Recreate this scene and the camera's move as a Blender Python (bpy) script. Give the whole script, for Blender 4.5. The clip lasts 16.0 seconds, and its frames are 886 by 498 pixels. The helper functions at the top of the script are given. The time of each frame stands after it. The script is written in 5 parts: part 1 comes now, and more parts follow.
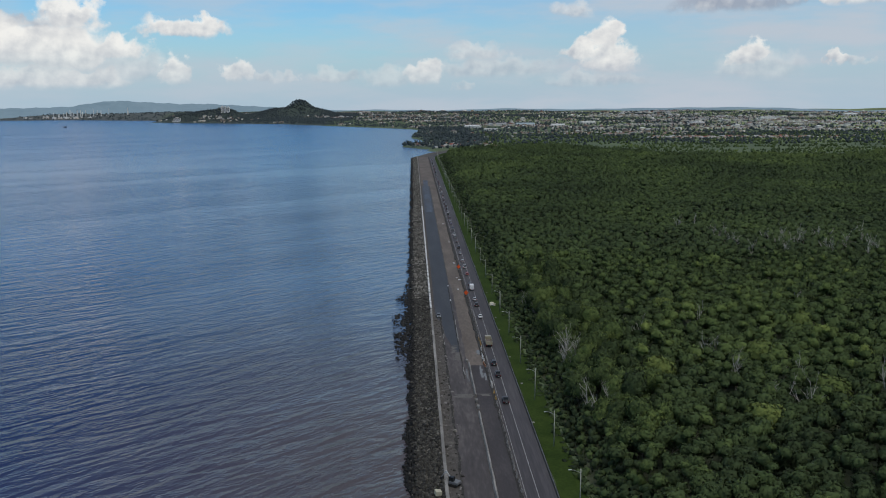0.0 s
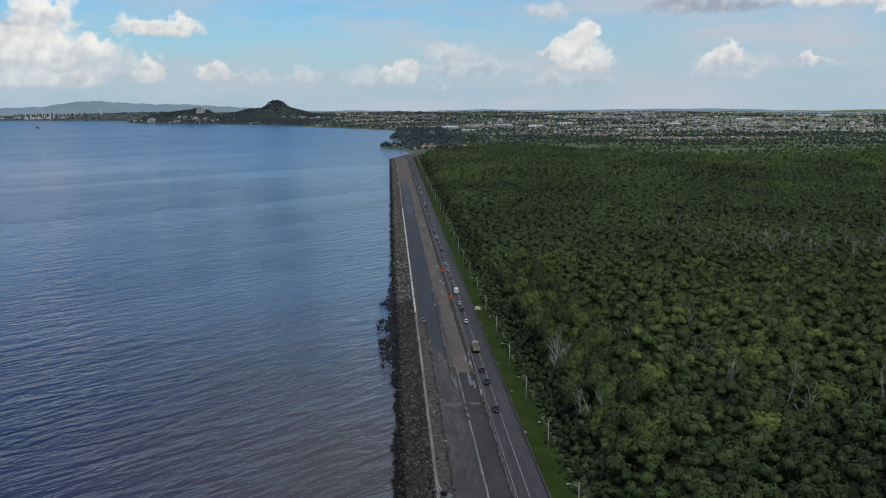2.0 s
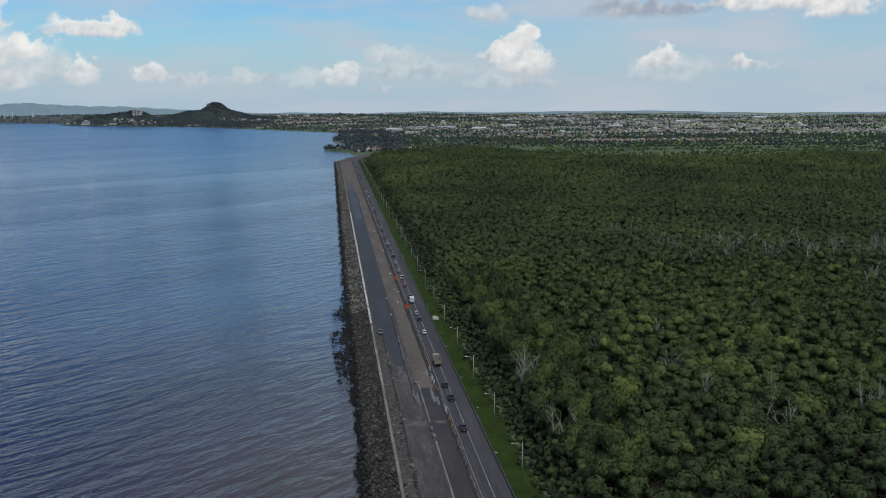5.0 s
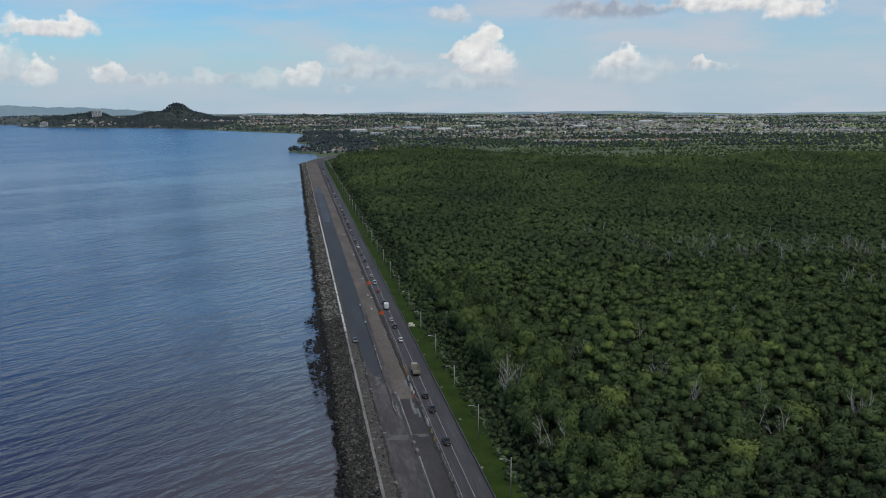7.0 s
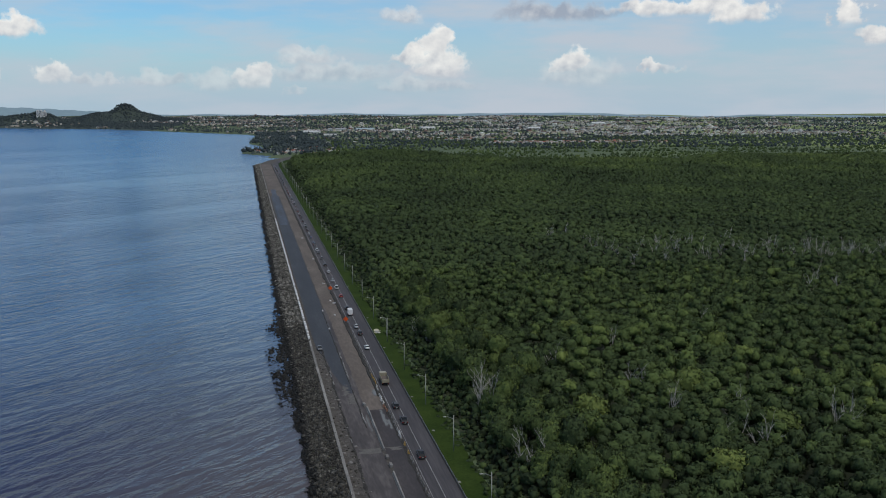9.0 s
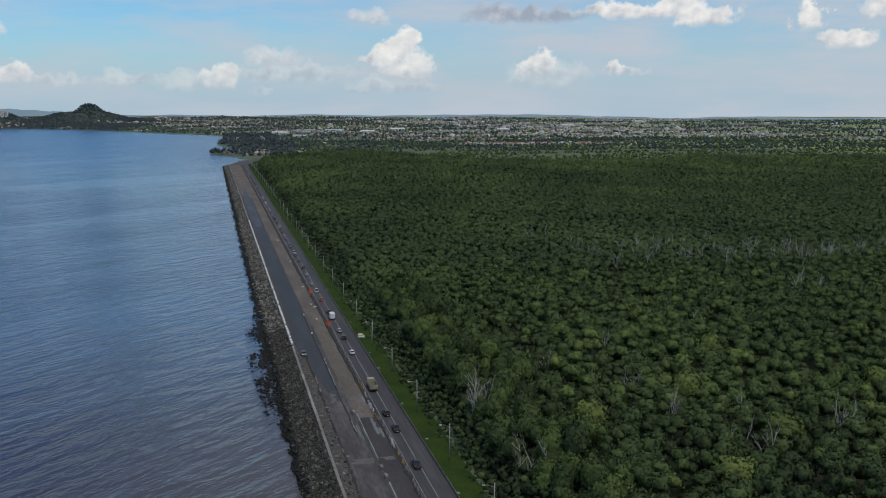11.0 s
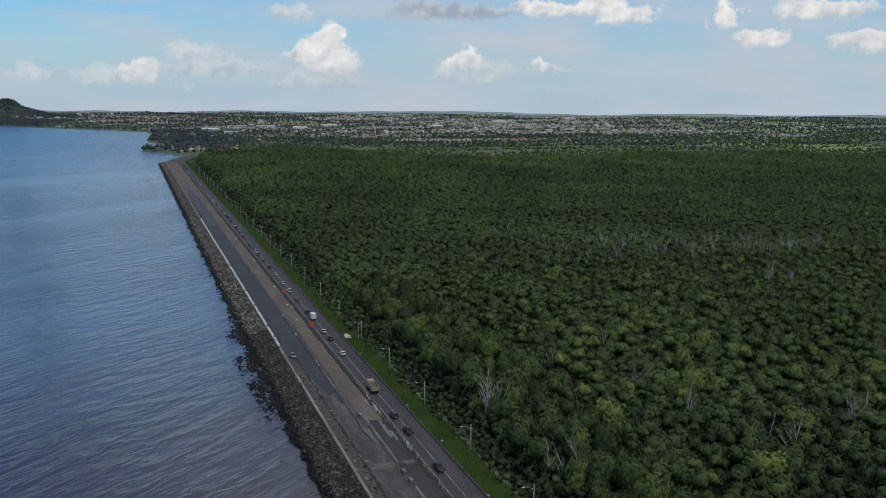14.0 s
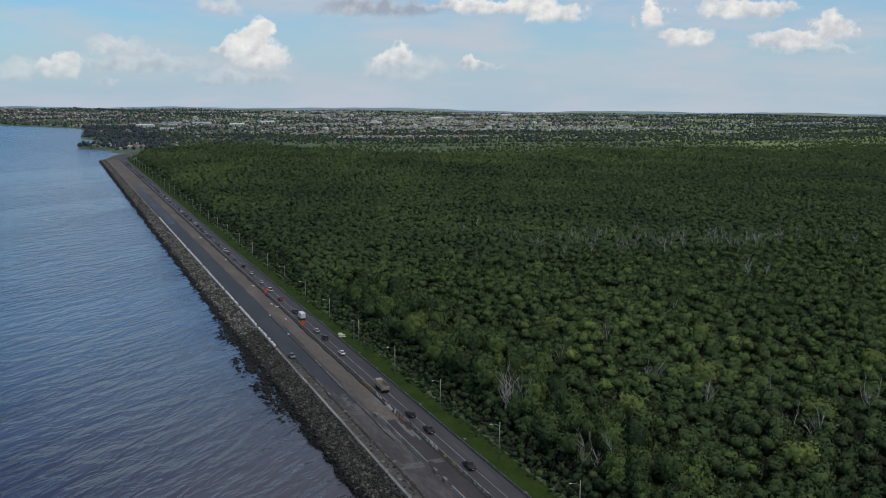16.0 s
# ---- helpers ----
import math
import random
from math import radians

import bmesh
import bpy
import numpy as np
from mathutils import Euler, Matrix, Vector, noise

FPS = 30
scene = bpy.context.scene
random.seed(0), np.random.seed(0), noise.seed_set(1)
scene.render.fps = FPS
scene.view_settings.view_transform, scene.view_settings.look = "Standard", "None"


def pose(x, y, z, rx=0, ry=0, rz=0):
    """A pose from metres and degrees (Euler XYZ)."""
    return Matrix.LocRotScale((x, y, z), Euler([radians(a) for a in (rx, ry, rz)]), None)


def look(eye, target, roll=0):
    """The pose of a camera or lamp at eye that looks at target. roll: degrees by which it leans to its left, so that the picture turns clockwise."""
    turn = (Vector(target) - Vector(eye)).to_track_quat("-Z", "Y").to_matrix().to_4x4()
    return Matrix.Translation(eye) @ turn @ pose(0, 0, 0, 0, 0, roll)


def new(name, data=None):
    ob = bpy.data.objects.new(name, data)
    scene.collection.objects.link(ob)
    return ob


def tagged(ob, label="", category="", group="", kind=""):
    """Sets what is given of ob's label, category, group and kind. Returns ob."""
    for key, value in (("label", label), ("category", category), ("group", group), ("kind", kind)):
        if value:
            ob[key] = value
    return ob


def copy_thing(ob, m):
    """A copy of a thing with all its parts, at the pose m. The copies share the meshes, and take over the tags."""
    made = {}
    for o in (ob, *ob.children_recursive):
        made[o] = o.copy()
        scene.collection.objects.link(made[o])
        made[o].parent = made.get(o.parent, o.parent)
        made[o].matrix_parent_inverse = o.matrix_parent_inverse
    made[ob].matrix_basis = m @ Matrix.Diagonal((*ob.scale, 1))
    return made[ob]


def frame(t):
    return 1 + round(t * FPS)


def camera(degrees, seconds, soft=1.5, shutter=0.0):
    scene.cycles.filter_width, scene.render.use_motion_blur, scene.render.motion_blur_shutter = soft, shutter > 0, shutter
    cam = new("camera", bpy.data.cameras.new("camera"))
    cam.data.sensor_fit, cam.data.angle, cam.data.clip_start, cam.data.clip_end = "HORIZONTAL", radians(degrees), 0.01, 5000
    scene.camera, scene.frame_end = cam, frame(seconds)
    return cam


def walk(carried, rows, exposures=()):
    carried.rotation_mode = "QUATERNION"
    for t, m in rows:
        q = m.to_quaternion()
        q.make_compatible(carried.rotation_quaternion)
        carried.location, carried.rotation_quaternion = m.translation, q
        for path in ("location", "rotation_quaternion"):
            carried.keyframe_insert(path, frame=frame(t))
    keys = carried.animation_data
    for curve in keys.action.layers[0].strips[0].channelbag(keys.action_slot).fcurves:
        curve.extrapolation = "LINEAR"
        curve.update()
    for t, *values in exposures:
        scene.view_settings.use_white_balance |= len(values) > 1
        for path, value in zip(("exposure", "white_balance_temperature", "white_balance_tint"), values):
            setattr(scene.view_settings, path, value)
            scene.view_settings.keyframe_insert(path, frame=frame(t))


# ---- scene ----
# ---- camera ----
cam = camera(51.93, 16.0, soft=1.0)
# seconds, x, y, height, turn to the left, tilt, lean
PATH = [
    (0, -39.123, 0.0, 97.232, -1.884, -9.469, -0.167),
    (0.5, -39.953, 2.072, 97.167, -2.238, -9.468, -0.135),
    (1, -40.78, 4.196, 97.1, -2.612, -9.467, -0.104),
    (1.5, -41.601, 6.426, 97.029, -2.973, -9.452, -0.075),
    (2, -42.413, 8.813, 96.951, -3.368, -9.415, -0.046),
    (2.5, -43.214, 11.388, 96.87, -3.925, -9.387, -0.02),
    (3, -44.015, 14.089, 96.801, -4.495, -9.358, -0.0),
    (3.5, -44.826, 16.835, 96.767, -5.182, -9.323, 0.012),
    (4, -45.658, 19.543, 96.788, -5.819, -9.311, 0.012),
    (6.5, -50.134, 32.181, 97.412, -8.735, -9.269, -0.066),
    (7, -51.044, 34.781, 97.45, -9.296, -9.26, -0.052),
    (7.5, -51.967, 37.432, 97.426, -10.01, -9.228, -0.022),
    (8, -52.924, 40.102, 97.346, -10.791, -9.213, 0.021),
    (8.5, -53.934, 42.761, 97.217, -11.56, -9.175, 0.073),
    (9, -55.019, 45.376, 97.045, -12.308, -9.168, 0.129),
    (9.5, -56.198, 47.916, 96.839, -12.859, -9.151, 0.186),
    (10, -57.493, 50.351, 96.604, -13.366, -9.1, 0.241),
    (12.5, -68.899, 60.707, 95.608, -16.04, -9.118, 0.449),
    (13, -73.073, 62.501, 95.6, -16.8, -9.134, 0.487),
    (13.5, -77.894, 64.331, 95.642, -18.018, -9.183, 0.525),
    (14, -83.175, 66.317, 95.683, -19.041, -9.24, 0.564),
    (14.5, -88.729, 68.578, 95.673, -19.944, -9.296, 0.604),
    (15, -94.393, 71.193, 95.576, -20.898, -9.348, 0.645),
    (15.5, -100.114, 74.072, 95.411, -22.038, -9.386, 0.686),
    (16, -105.863, 77.083, 95.212, -23.315, -9.396, 0.727),
]


def eye_pose(x, y, z, turn, tilt, lean):
    w, p = radians(turn), radians(tilt)
    way = Vector((-math.sin(w) * math.cos(p), math.cos(w) * math.cos(p), math.sin(p)))
    return look((x, y, z), Vector((x, y, z)) + way * 10, lean)


walk(cam, [(r[0], eye_pose(*r[1:])) for r in PATH], exposures=[(0, 0.0), (16, 0.0)])

# ---- small helpers ----
rng = np.random.default_rng(7)


class Nodes:
    """Short hand for building a node tree."""

    def __init__(self, tree, keep=False):
        self.t = tree
        if not keep:
            tree.nodes.clear()

    def add(self, kind, **inputs):
        n = self.t.nodes.new(kind)
        for k, v in inputs.items():
            self.put(n, k, v)
        return n

    def put(self, n, k, v):
        socket = n.inputs[int(k[1:])] if k[0] == "i" and k[1:].isdigit() else n.inputs[k.replace("_", " ")]
        if isinstance(v, bpy.types.NodeSocket):
            self.t.links.new(v, socket)
        else:
            socket.default_value = v

    def m(self, op, a, b=0.0, c=0.0, clamp=False):
        n = self.add("ShaderNodeMath", i0=a, i1=b, i2=c)
        n.operation, n.use_clamp = op, clamp
        return n.outputs[0]

    def vm(self, op, a, b=(0, 0, 0)):
        n = self.add("ShaderNodeVectorMath", i0=a, i1=b)
        n.operation = op
        return n.outputs[0]

    def step(self, x, a, b, lo=0.0, hi=1.0):
        n = self.add("ShaderNodeMapRange", i0=x, i1=a, i2=b, i3=lo, i4=hi)
        n.interpolation_type = "SMOOTHSTEP"
        return n.outputs[0]

    def noise(self, vec, scale, detail=4.0, rough=0.55, dist=0.0):
        n = self.add("ShaderNodeTexNoise", Vector=vec, Scale=scale, Detail=detail, Roughness=rough, Distortion=dist)
        return n.outputs[0]

    def mix(self, f, a, b):
        n = self.t.nodes.new("ShaderNodeMix")
        n.data_type = "RGBA"
        self.put(n, "i0", f)
        self.put(n, "i6", a)
        self.put(n, "i7", b)
        return n.outputs[2]

    def ramp(self, f, stops, constant=False):
        n = self.add("ShaderNodeValToRGB", Fac=f)
        e = n.color_ramp.elements
        while len(e) < len(stops):
            e.new(0.5)
        for s, (p, col) in zip(e, stops):
            s.position, s.color = p, (*col, 1)
        if constant:
            n.color_ramp.interpolation = "CONSTANT"
        return n.outputs[0]


def rgb(*c):
    return (*c, 1.0)


# ---- sky, sun ----
world = bpy.data.worlds.new("sky")
scene.world = world
world.use_nodes = True
SUN_TURN, SUN_UP = 152.0, 66.0      # degrees clockwise from +y, and above the horizon
w = Nodes(world.node_tree)
sky = w.t.nodes.new("ShaderNodeTexSky")
sky.sky_type, sky.sun_disc = "NISHITA", False
sky.sun_elevation, sky.sun_rotation = radians(SUN_UP), radians(SUN_TURN)
sky.altitude, sky.air_density, sky.dust_density, sky.ozone_density = 100, 1.25, 0.25, 3.5
way = w.t.nodes.new("ShaderNodeTexCoord").outputs["Generated"]
xyz = w.add("ShaderNodeSeparateXYZ", Vector=way)
az = w.m("MULTIPLY", w.m("ARCTAN2", xyz.outputs[0], xyz.outputs[1]), 57.2958)
el = w.m("MULTIPLY", w.m("ARCSINE", xyz.outputs[2]), 57.2958)
flat = w.add("ShaderNodeCombineXYZ", X=az, Y=el, Z=0.0).outputs[0]
# soft outline noise at two sizes, in degrees, and its slope towards the light for the relief
rolls = w.m("SUBTRACT", w.noise(flat, 0.75, 4.0, 0.48), 0.5)
above = w.m("SUBTRACT", w.noise(w.vm("ADD", flat, (-0.22, 0.30, 0.0)), 0.75, 4.0, 0.48), 0.5)
relief = w.m("SUBTRACT", rolls, above)
tiny = w.m("SUBTRACT", w.noise(w.vm("ADD", flat, (9, 4, 2)), 2.4, 6.0, 0.6), 0.5)
other = w.m("SUBTRACT", w.noise(w.vm("ADD", flat, (37, 11, 5)), 0.8, 5.0, 0.6), 0.5)
du = w.m("ADD", az, w.m("ADD", w.m("MULTIPLY", other, 2.8), w.m("MULTIPLY", tiny, 0.5)))
dv = w.m("ADD", w.m("ADD", el, w.m("MULTIPLY", rolls, 2.2)), w.m("MULTIPLY", tiny, 0.55))
low = w.m("ADD", el, w.m("MULTIPLY", other, 0.5))
# cumulus: bearing, elevation, half width, half height (degrees), whiteness
CUMULUS_WEST = [
    (-19.78, 4.57, 1.69, 1.12, 1.00),
    (-22.14, 4.32, 2.81, 0.42, 0.40),
    (-21.82, 2.81, 4.21, 1.58, 0.85),
    (-17.61, 2.79, 1.83, 0.84, 1.00),
    (-23.18, 3.09, 1.40, 1.47, 1.00),
    (-20.23, 2.21, 2.28, 0.98, 0.90),
    (-20.76, 1.10, 4.04, 0.63, 0.80),
    (-16.90, 1.70, 2.11, 0.91, 0.70),
    (-14.20, 1.62, 0.91, 0.98, 0.90),
    (-13.60, 4.07, 2.39, 0.70, 0.90),
    (-10.60, 1.53, 0.91, 0.63, 0.80),
    (-8.87, 1.20, 1.05, 0.39, 0.70),
    (-7.58, 1.17, 0.46, 0.32, 0.70),
    (-4.84, 1.27, 1.58, 0.42, 0.60),
    (-1.37, 1.13, 1.58, 0.56, 0.65),
    (0.70, 1.40, 1.25, 0.72, 0.80),
    (3.87, 2.65, 1.47, 0.56, 0.62),
    (5.27, 1.73, 3.51, 0.63, 0.55),
    (3.17, 0.60, 0.49, 0.28, 0.60),
]
CUMULUS_EAST = [
    (11.92, 3.59, 1.05, 1.12, 1.00),
    (10.70, 2.64, 1.54, 0.63, 0.85),
    (11.96, 2.25, 1.54, 1.05, 0.80),
    (11.14, 1.01, 2.81, 0.46, 0.55),
    (9.86, 5.11, 1.12, 0.46, 0.65),
    (20.13, 2.31, 0.91, 0.77, 0.85),
    (20.79, 1.72, 2.11, 0.91, 0.65),
    (24.88, 2.01, 0.70, 0.35, 0.75),
    (19.51, 5.40, 3.51, 0.63, 0.42),
    (26.44, 5.56, 4.21, 0.56, 0.85),
    (30.05, 5.17, 1.61, 0.63, 0.85),
    (35.76, 5.03, 0.84, 0.84, 0.85),
    (37.63, 3.71, 1.69, 0.56, 0.80),
    (41.36, 5.35, 2.53, 0.63, 0.80),
    (43.64, 3.54, 2.18, 0.63, 0.80),
    (45.84, 4.26, 0.98, 0.84, 0.80),
    (44.59, 3.03, 2.81, 0.32, 0.60),
    (25.82, 1.98, 0.70, 0.32, 0.65),
]
total, light = None, None
for u0, v0, ru, rv, white in CUMULUS_WEST + CUMULUS_EAST:
    a = w.m("DIVIDE", w.m("SUBTRACT", du, u0), ru)
    h = w.m("DIVIDE", w.m("SUBTRACT", dv, v0), rv)
    r2 = w.m("ADD", w.m("MULTIPLY", a, a), w.m("MULTIPLY", h, h))
    foot = w.step(w.m("SUBTRACT", low, v0), -1.15 * rv, -0.35 * rv)
    crisp = white >= 0.75
    puff = w.m("MULTIPLY", w.step(r2, 1.55 if crisp else 2.0, 0.55 if crisp else 0.1), foot)
    if white < 0.5:
        lit = w.m("MULTIPLY_ADD", h, 0.15, 0.10, clamp=True)
    else:
        lit = w.m("MULTIPLY_ADD", h, 0.26, white * 0.80, clamp=True)
    puff = w.m("MULTIPLY", puff, 0.95 if crisp else 0.85 if white < 0.5 else 0.62)
    total = puff if total is None else w.m("MAXIMUM", total, puff)
    glow = w.m("MULTIPLY", puff, lit)
    light = (glow, puff) if light is None else (w.m("ADD", light[0], glow), w.m("ADD", light[1], puff))
lit = w.m("DIVIDE", light[0], w.m("ADD", light[1], 0.001))
lit = w.m("ADD", lit, w.m("MULTIPLY", relief, 1.25))
lit = w.m("ADD", lit, w.m("MULTIPLY", tiny, 0.10), clamp=True)
# thin veils low down, and broken cloud over the rest of the dome
veil = w.noise(w.vm("MULTIPLY", flat, (0.09, 0.42, 1)), 1.0, 5.0, 0.55)
veil = w.m("MULTIPLY", w.step(veil, 0.38, 0.66), w.step(az, -15.0, 20.0, 0.55, 0.9))
dome = w.noise(w.vm("DIVIDE", way, w.add("ShaderNodeCombineXYZ", X=w.m("ADD", w.m("ABSOLUTE", xyz.outputs[2]), 0.12), Y=w.m("ADD", w.m("ABSOLUTE", xyz.outputs[2]), 0.12), Z=1.0).outputs[0]), 1.3, 6.0, 0.6)
dome = w.m("MULTIPLY", w.step(dome, 0.28, 0.56), w.step(el, 8.0, 17.0))
cloud = w.mix(lit, rgb(0.33, 0.37, 0.45), rgb(0.90, 0.885, 0.85))
scaled = w.t.nodes.new("ShaderNodeVectorMath")
scaled.operation = "SCALE"
w.put(scaled, "i0", sky.outputs[0])
scaled.inputs["Scale"].default_value = 0.105
tinted = w.vm("MULTIPLY", scaled.outputs[0], (0.52, 0.84, 1.16))
base = w.mix(w.step(el, 5.0, -0.5, 0.0, 0.85), tinted, rgb(0.40, 0.52, 0.64))
base = w.mix(w.step(az, -8.0, 18.0, 0.0, 0.45), base, rgb(0.43, 0.53, 0.62))
base = w.mix(veil, base, rgb(0.50, 0.555, 0.63))
base = w.mix(w.m("MULTIPLY", total, w.step(el, 0.2, 3.6, 0.55, 1.0)), base, cloud)
base = w.mix(w.m("MULTIPLY", dome, 0.92), base, rgb(0.165, 0.205, 0.275))
bg = w.add("ShaderNodeBackground", Color=base, Strength=1.0)
w.t.links.new(bg.outputs[0], w.add("ShaderNodeOutputWorld").inputs[0])

sun_data = bpy.data.lights.new("sun", "SUN")
sun_data.energy, sun_data.angle, sun_data.color = 1.75, radians(42), (1.0, 0.95, 0.88)
sun = new("sun", sun_data)
s_a, s_e = radians(SUN_TURN), radians(SUN_UP)
sun.matrix_world = look((math.sin(s_a) * math.cos(s_e) * 500, math.cos(s_a) * math.cos(s_e) * 500, math.sin(s_e) * 500), (0, 0, 0))

# ---- materials ----


def material(name, stops, scale=0.5, rough=0.8, fine=6.0, bump=0.3, depth=0.05, metal=0.0, vary=0.0, attr="", island=0.0, spec=0.5, stretch=(1, 1, 1), puff=0.0):
    """Colour from noise at two scales through a ramp, with relief. vary: by object; attr: shift by a mesh attribute; island: by piece."""
    mt = bpy.data.materials.new(name)
    mt.use_nodes = True
    n = Nodes(mt.node_tree)
    at = n.vm("MULTIPLY", n.add("ShaderNodeNewGeometry").outputs["Position"], stretch)
    f = n.m("ADD", n.m("MULTIPLY", n.noise(at, scale, 5, 0.6), 0.6), n.m("MULTIPLY", n.noise(at, scale * fine, 4, 0.6), 0.4))
    f = n.m("MULTIPLY_ADD", n.m("SUBTRACT", f, 0.5), 1.7, 0.5)
    if vary:
        f = n.m("ADD", f, n.m("MULTIPLY", n.m("SUBTRACT", n.add("ShaderNodeObjectInfo").outputs["Random"], 0.5), vary))
    if attr:
        a = n.t.nodes.new("ShaderNodeAttribute")
        a.attribute_name = attr
        f = n.m("ADD", n.m("MULTIPLY", f, 0.42), n.m("SUBTRACT", a.outputs["Fac"], 0.21))
    if island:
        f = n.m("ADD", f, n.m("MULTIPLY", n.m("SUBTRACT", n.add("ShaderNodeNewGeometry").outputs["Random Per Island"], 0.5), island))
    col = n.ramp(f, stops)
    b = n.add("ShaderNodeBump", Strength=bump, Distance=depth, Height=n.noise(at, scale * fine * 1.7, 5, 0.6))
    if puff:
        # leaves take much of their shading from the round of the crown they sit on
        pa = n.t.nodes.new("ShaderNodeAttribute")
        pa.attribute_name = "puff"
        tr = n.add("ShaderNodeVectorTransform", Vector=pa.outputs["Vector"])
        tr.vector_type, tr.convert_from, tr.convert_to = "NORMAL", "OBJECT", "WORLD"
        own = n.vm("MULTIPLY", n.add("ShaderNodeNewGeometry").outputs["Normal"], (1 - puff,) * 3)
        n.put(b, "Normal", n.vm("NORMALIZE", n.vm("ADD", own, n.vm("MULTIPLY", tr.outputs[0], (puff,) * 3))))
    p = n.add("ShaderNodeBsdfPrincipled", Base_Color=col, Roughness=rough, Metallic=metal, Normal=b.outputs[0])
    p.inputs["Specular IOR Level"].default_value = spec
    n.t.links.new(p.outputs[0], n.add("ShaderNodeOutputMaterial").inputs[0])
    return mt


def plain(name, c, rough=0.5, metal=0.0, spread=0.25, scale=3.0, **k):
    d = [tuple(max(0.0, v * (1 - spread)) for v in c), c, tuple(min(1.0, v * (1 + spread)) for v in c)]
    return material(name, [(0.15, d[0]), (0.5, d[1]), (0.85, d[2])], scale=scale, rough=rough, metal=metal, bump=0.1, depth=0.01, **k)


GREENS = [(0.0, (0.020, 0.029, 0.016)), (0.30, (0.043, 0.064, 0.028)), (0.55, (0.066, 0.097, 0.036)), (0.80, (0.106, 0.148, 0.045)), (1.0, (0.165, 0.210, 0.058))]
LEAF_THING = material("leaves", GREENS, scale=0.9, fine=4.0, rough=0.65, vary=0.5, island=0.22, spec=0.06, puff=0.72, bump=0.35, depth=0.15)
LEAF_BRIGHT = material("fresh_leaves", [(0.0, (0.060, 0.084, 0.028)), (0.5, (0.115, 0.155, 0.046)), (1.0, (0.185, 0.225, 0.062))], scale=0.9, fine=4.0, rough=0.65, vary=0.4, island=0.25, spec=0.06, puff=0.7, bump=0.35, depth=0.15)
LEAF_STUFF = material("canopy_leaves", GREENS, scale=0.9, fine=4.0, rough=0.65, attr="tint", island=0.12, spec=0.06, puff=0.76, bump=0.28, depth=0.15)
LEAF_MID = material("distant_canopy_leaves", GREENS, scale=0.3, fine=5.0, rough=0.7, attr="tint", island=0.07, spec=0.06, puff=0.78, bump=0.22, depth=0.2)
# blue-grey greens: distance haze is mixed into the leaf colour
HAZE_GREENS = [(0.0, (0.044, 0.058, 0.066)), (0.4, (0.061, 0.079, 0.082)), (0.75, (0.084, 0.108, 0.096)), (1.0, (0.120, 0.146, 0.108))]
LEAF_FAR = material("hazed_far_leaves", HAZE_GREENS, scale=0.1, rough=0.8, attr="tint", island=0.2, spec=0.1, puff=0.4)
BARK = material("bark", [(0.2, (0.07, 0.058, 0.045)), (0.8, (0.20, 0.18, 0.15))], scale=1.5, rough=0.9, stretch=(1, 1, 0.3))
DEAD = material("dead_wood", [(0.2, (0.23, 0.22, 0.195)), (0.8, (0.48, 0.465, 0.42))], scale=1.2, rough=0.9)
GRASS = material("grass", [(0.1, (0.013, 0.026, 0.006)), (0.42, (0.025, 0.045, 0.009)), (0.68, (0.040, 0.064, 0.013)), (0.95, (0.078, 0.088, 0.032))], scale=0.10, rough=0.95, spec=0.08, fine=11, bump=0.6, depth=0.1)
LAND = material("open_land", [(0.15, (0.036, 0.054, 0.030)), (0.45, (0.064, 0.094, 0.044)), (0.7, (0.10, 0.135, 0.06)), (0.9, (0.17, 0.175, 0.10))], scale=0.009, rough=0.95, fine=14, bump=0.4, depth=0.5)


def land_use(mt):
    """Sun-lightened pastures inland and haze-greyed refinery plain, painted by place over the open land."""
    n = Nodes(mt.node_tree, keep=True)
    p = next(q for q in n.t.nodes if q.type == "BSDF_PRINCIPLED")
    green = p.inputs["Base Color"].links[0].from_socket
    at = n.add("ShaderNodeNewGeometry").outputs["Position"]
    xyz_ = n.add("ShaderNodeSeparateXYZ", Vector=at)
    field = n.noise(n.vm("MULTIPLY", at, (0.0016, 0.0042, 0.002)), 1.0, 4, 0.6)
    fine = n.noise(at, 0.03, 4, 0.6)
    # pasture green made lighter to stand for sunshine on these fields
    sunlit_pasture = n.m("MULTIPLY", n.step(field, 0.42, 0.54), n.step(n.m("ADD", xyz_.outputs[0], n.m("MULTIPLY", xyz_.outputs[1], 0.25)), 900.0, 1750.0))
    grass_ = n.mix(fine, rgb(0.105, 0.165, 0.045), rgb(0.25, 0.285, 0.105))
    col = n.mix(sunlit_pasture, green, grass_)
    # land beyond the bay greyed, haze put into its colour
    hazy_plain = n.mix(fine, rgb(0.04, 0.055, 0.05), rgb(0.12, 0.13, 0.125))
    col = n.mix(n.m("MULTIPLY", n.step(xyz_.outputs[0], -1120.0, -1220.0), n.step(xyz_.outputs[1], 3000.0, 3500.0)), col, hazy_plain)
    slope_ = n.m("MULTIPLY", n.step(xyz_.outputs[0], -330.0, -380.0), n.step(xyz_.outputs[0], -1180.0, -1130.0))
    col = n.mix(n.m("MULTIPLY", slope_, n.step(xyz_.outputs[1], 4250.0, 4150.0)), col, n.mix(fine, rgb(0.030, 0.045, 0.040), rgb(0.060, 0.080, 0.062)))
    n.put(p, "Base Color", col)


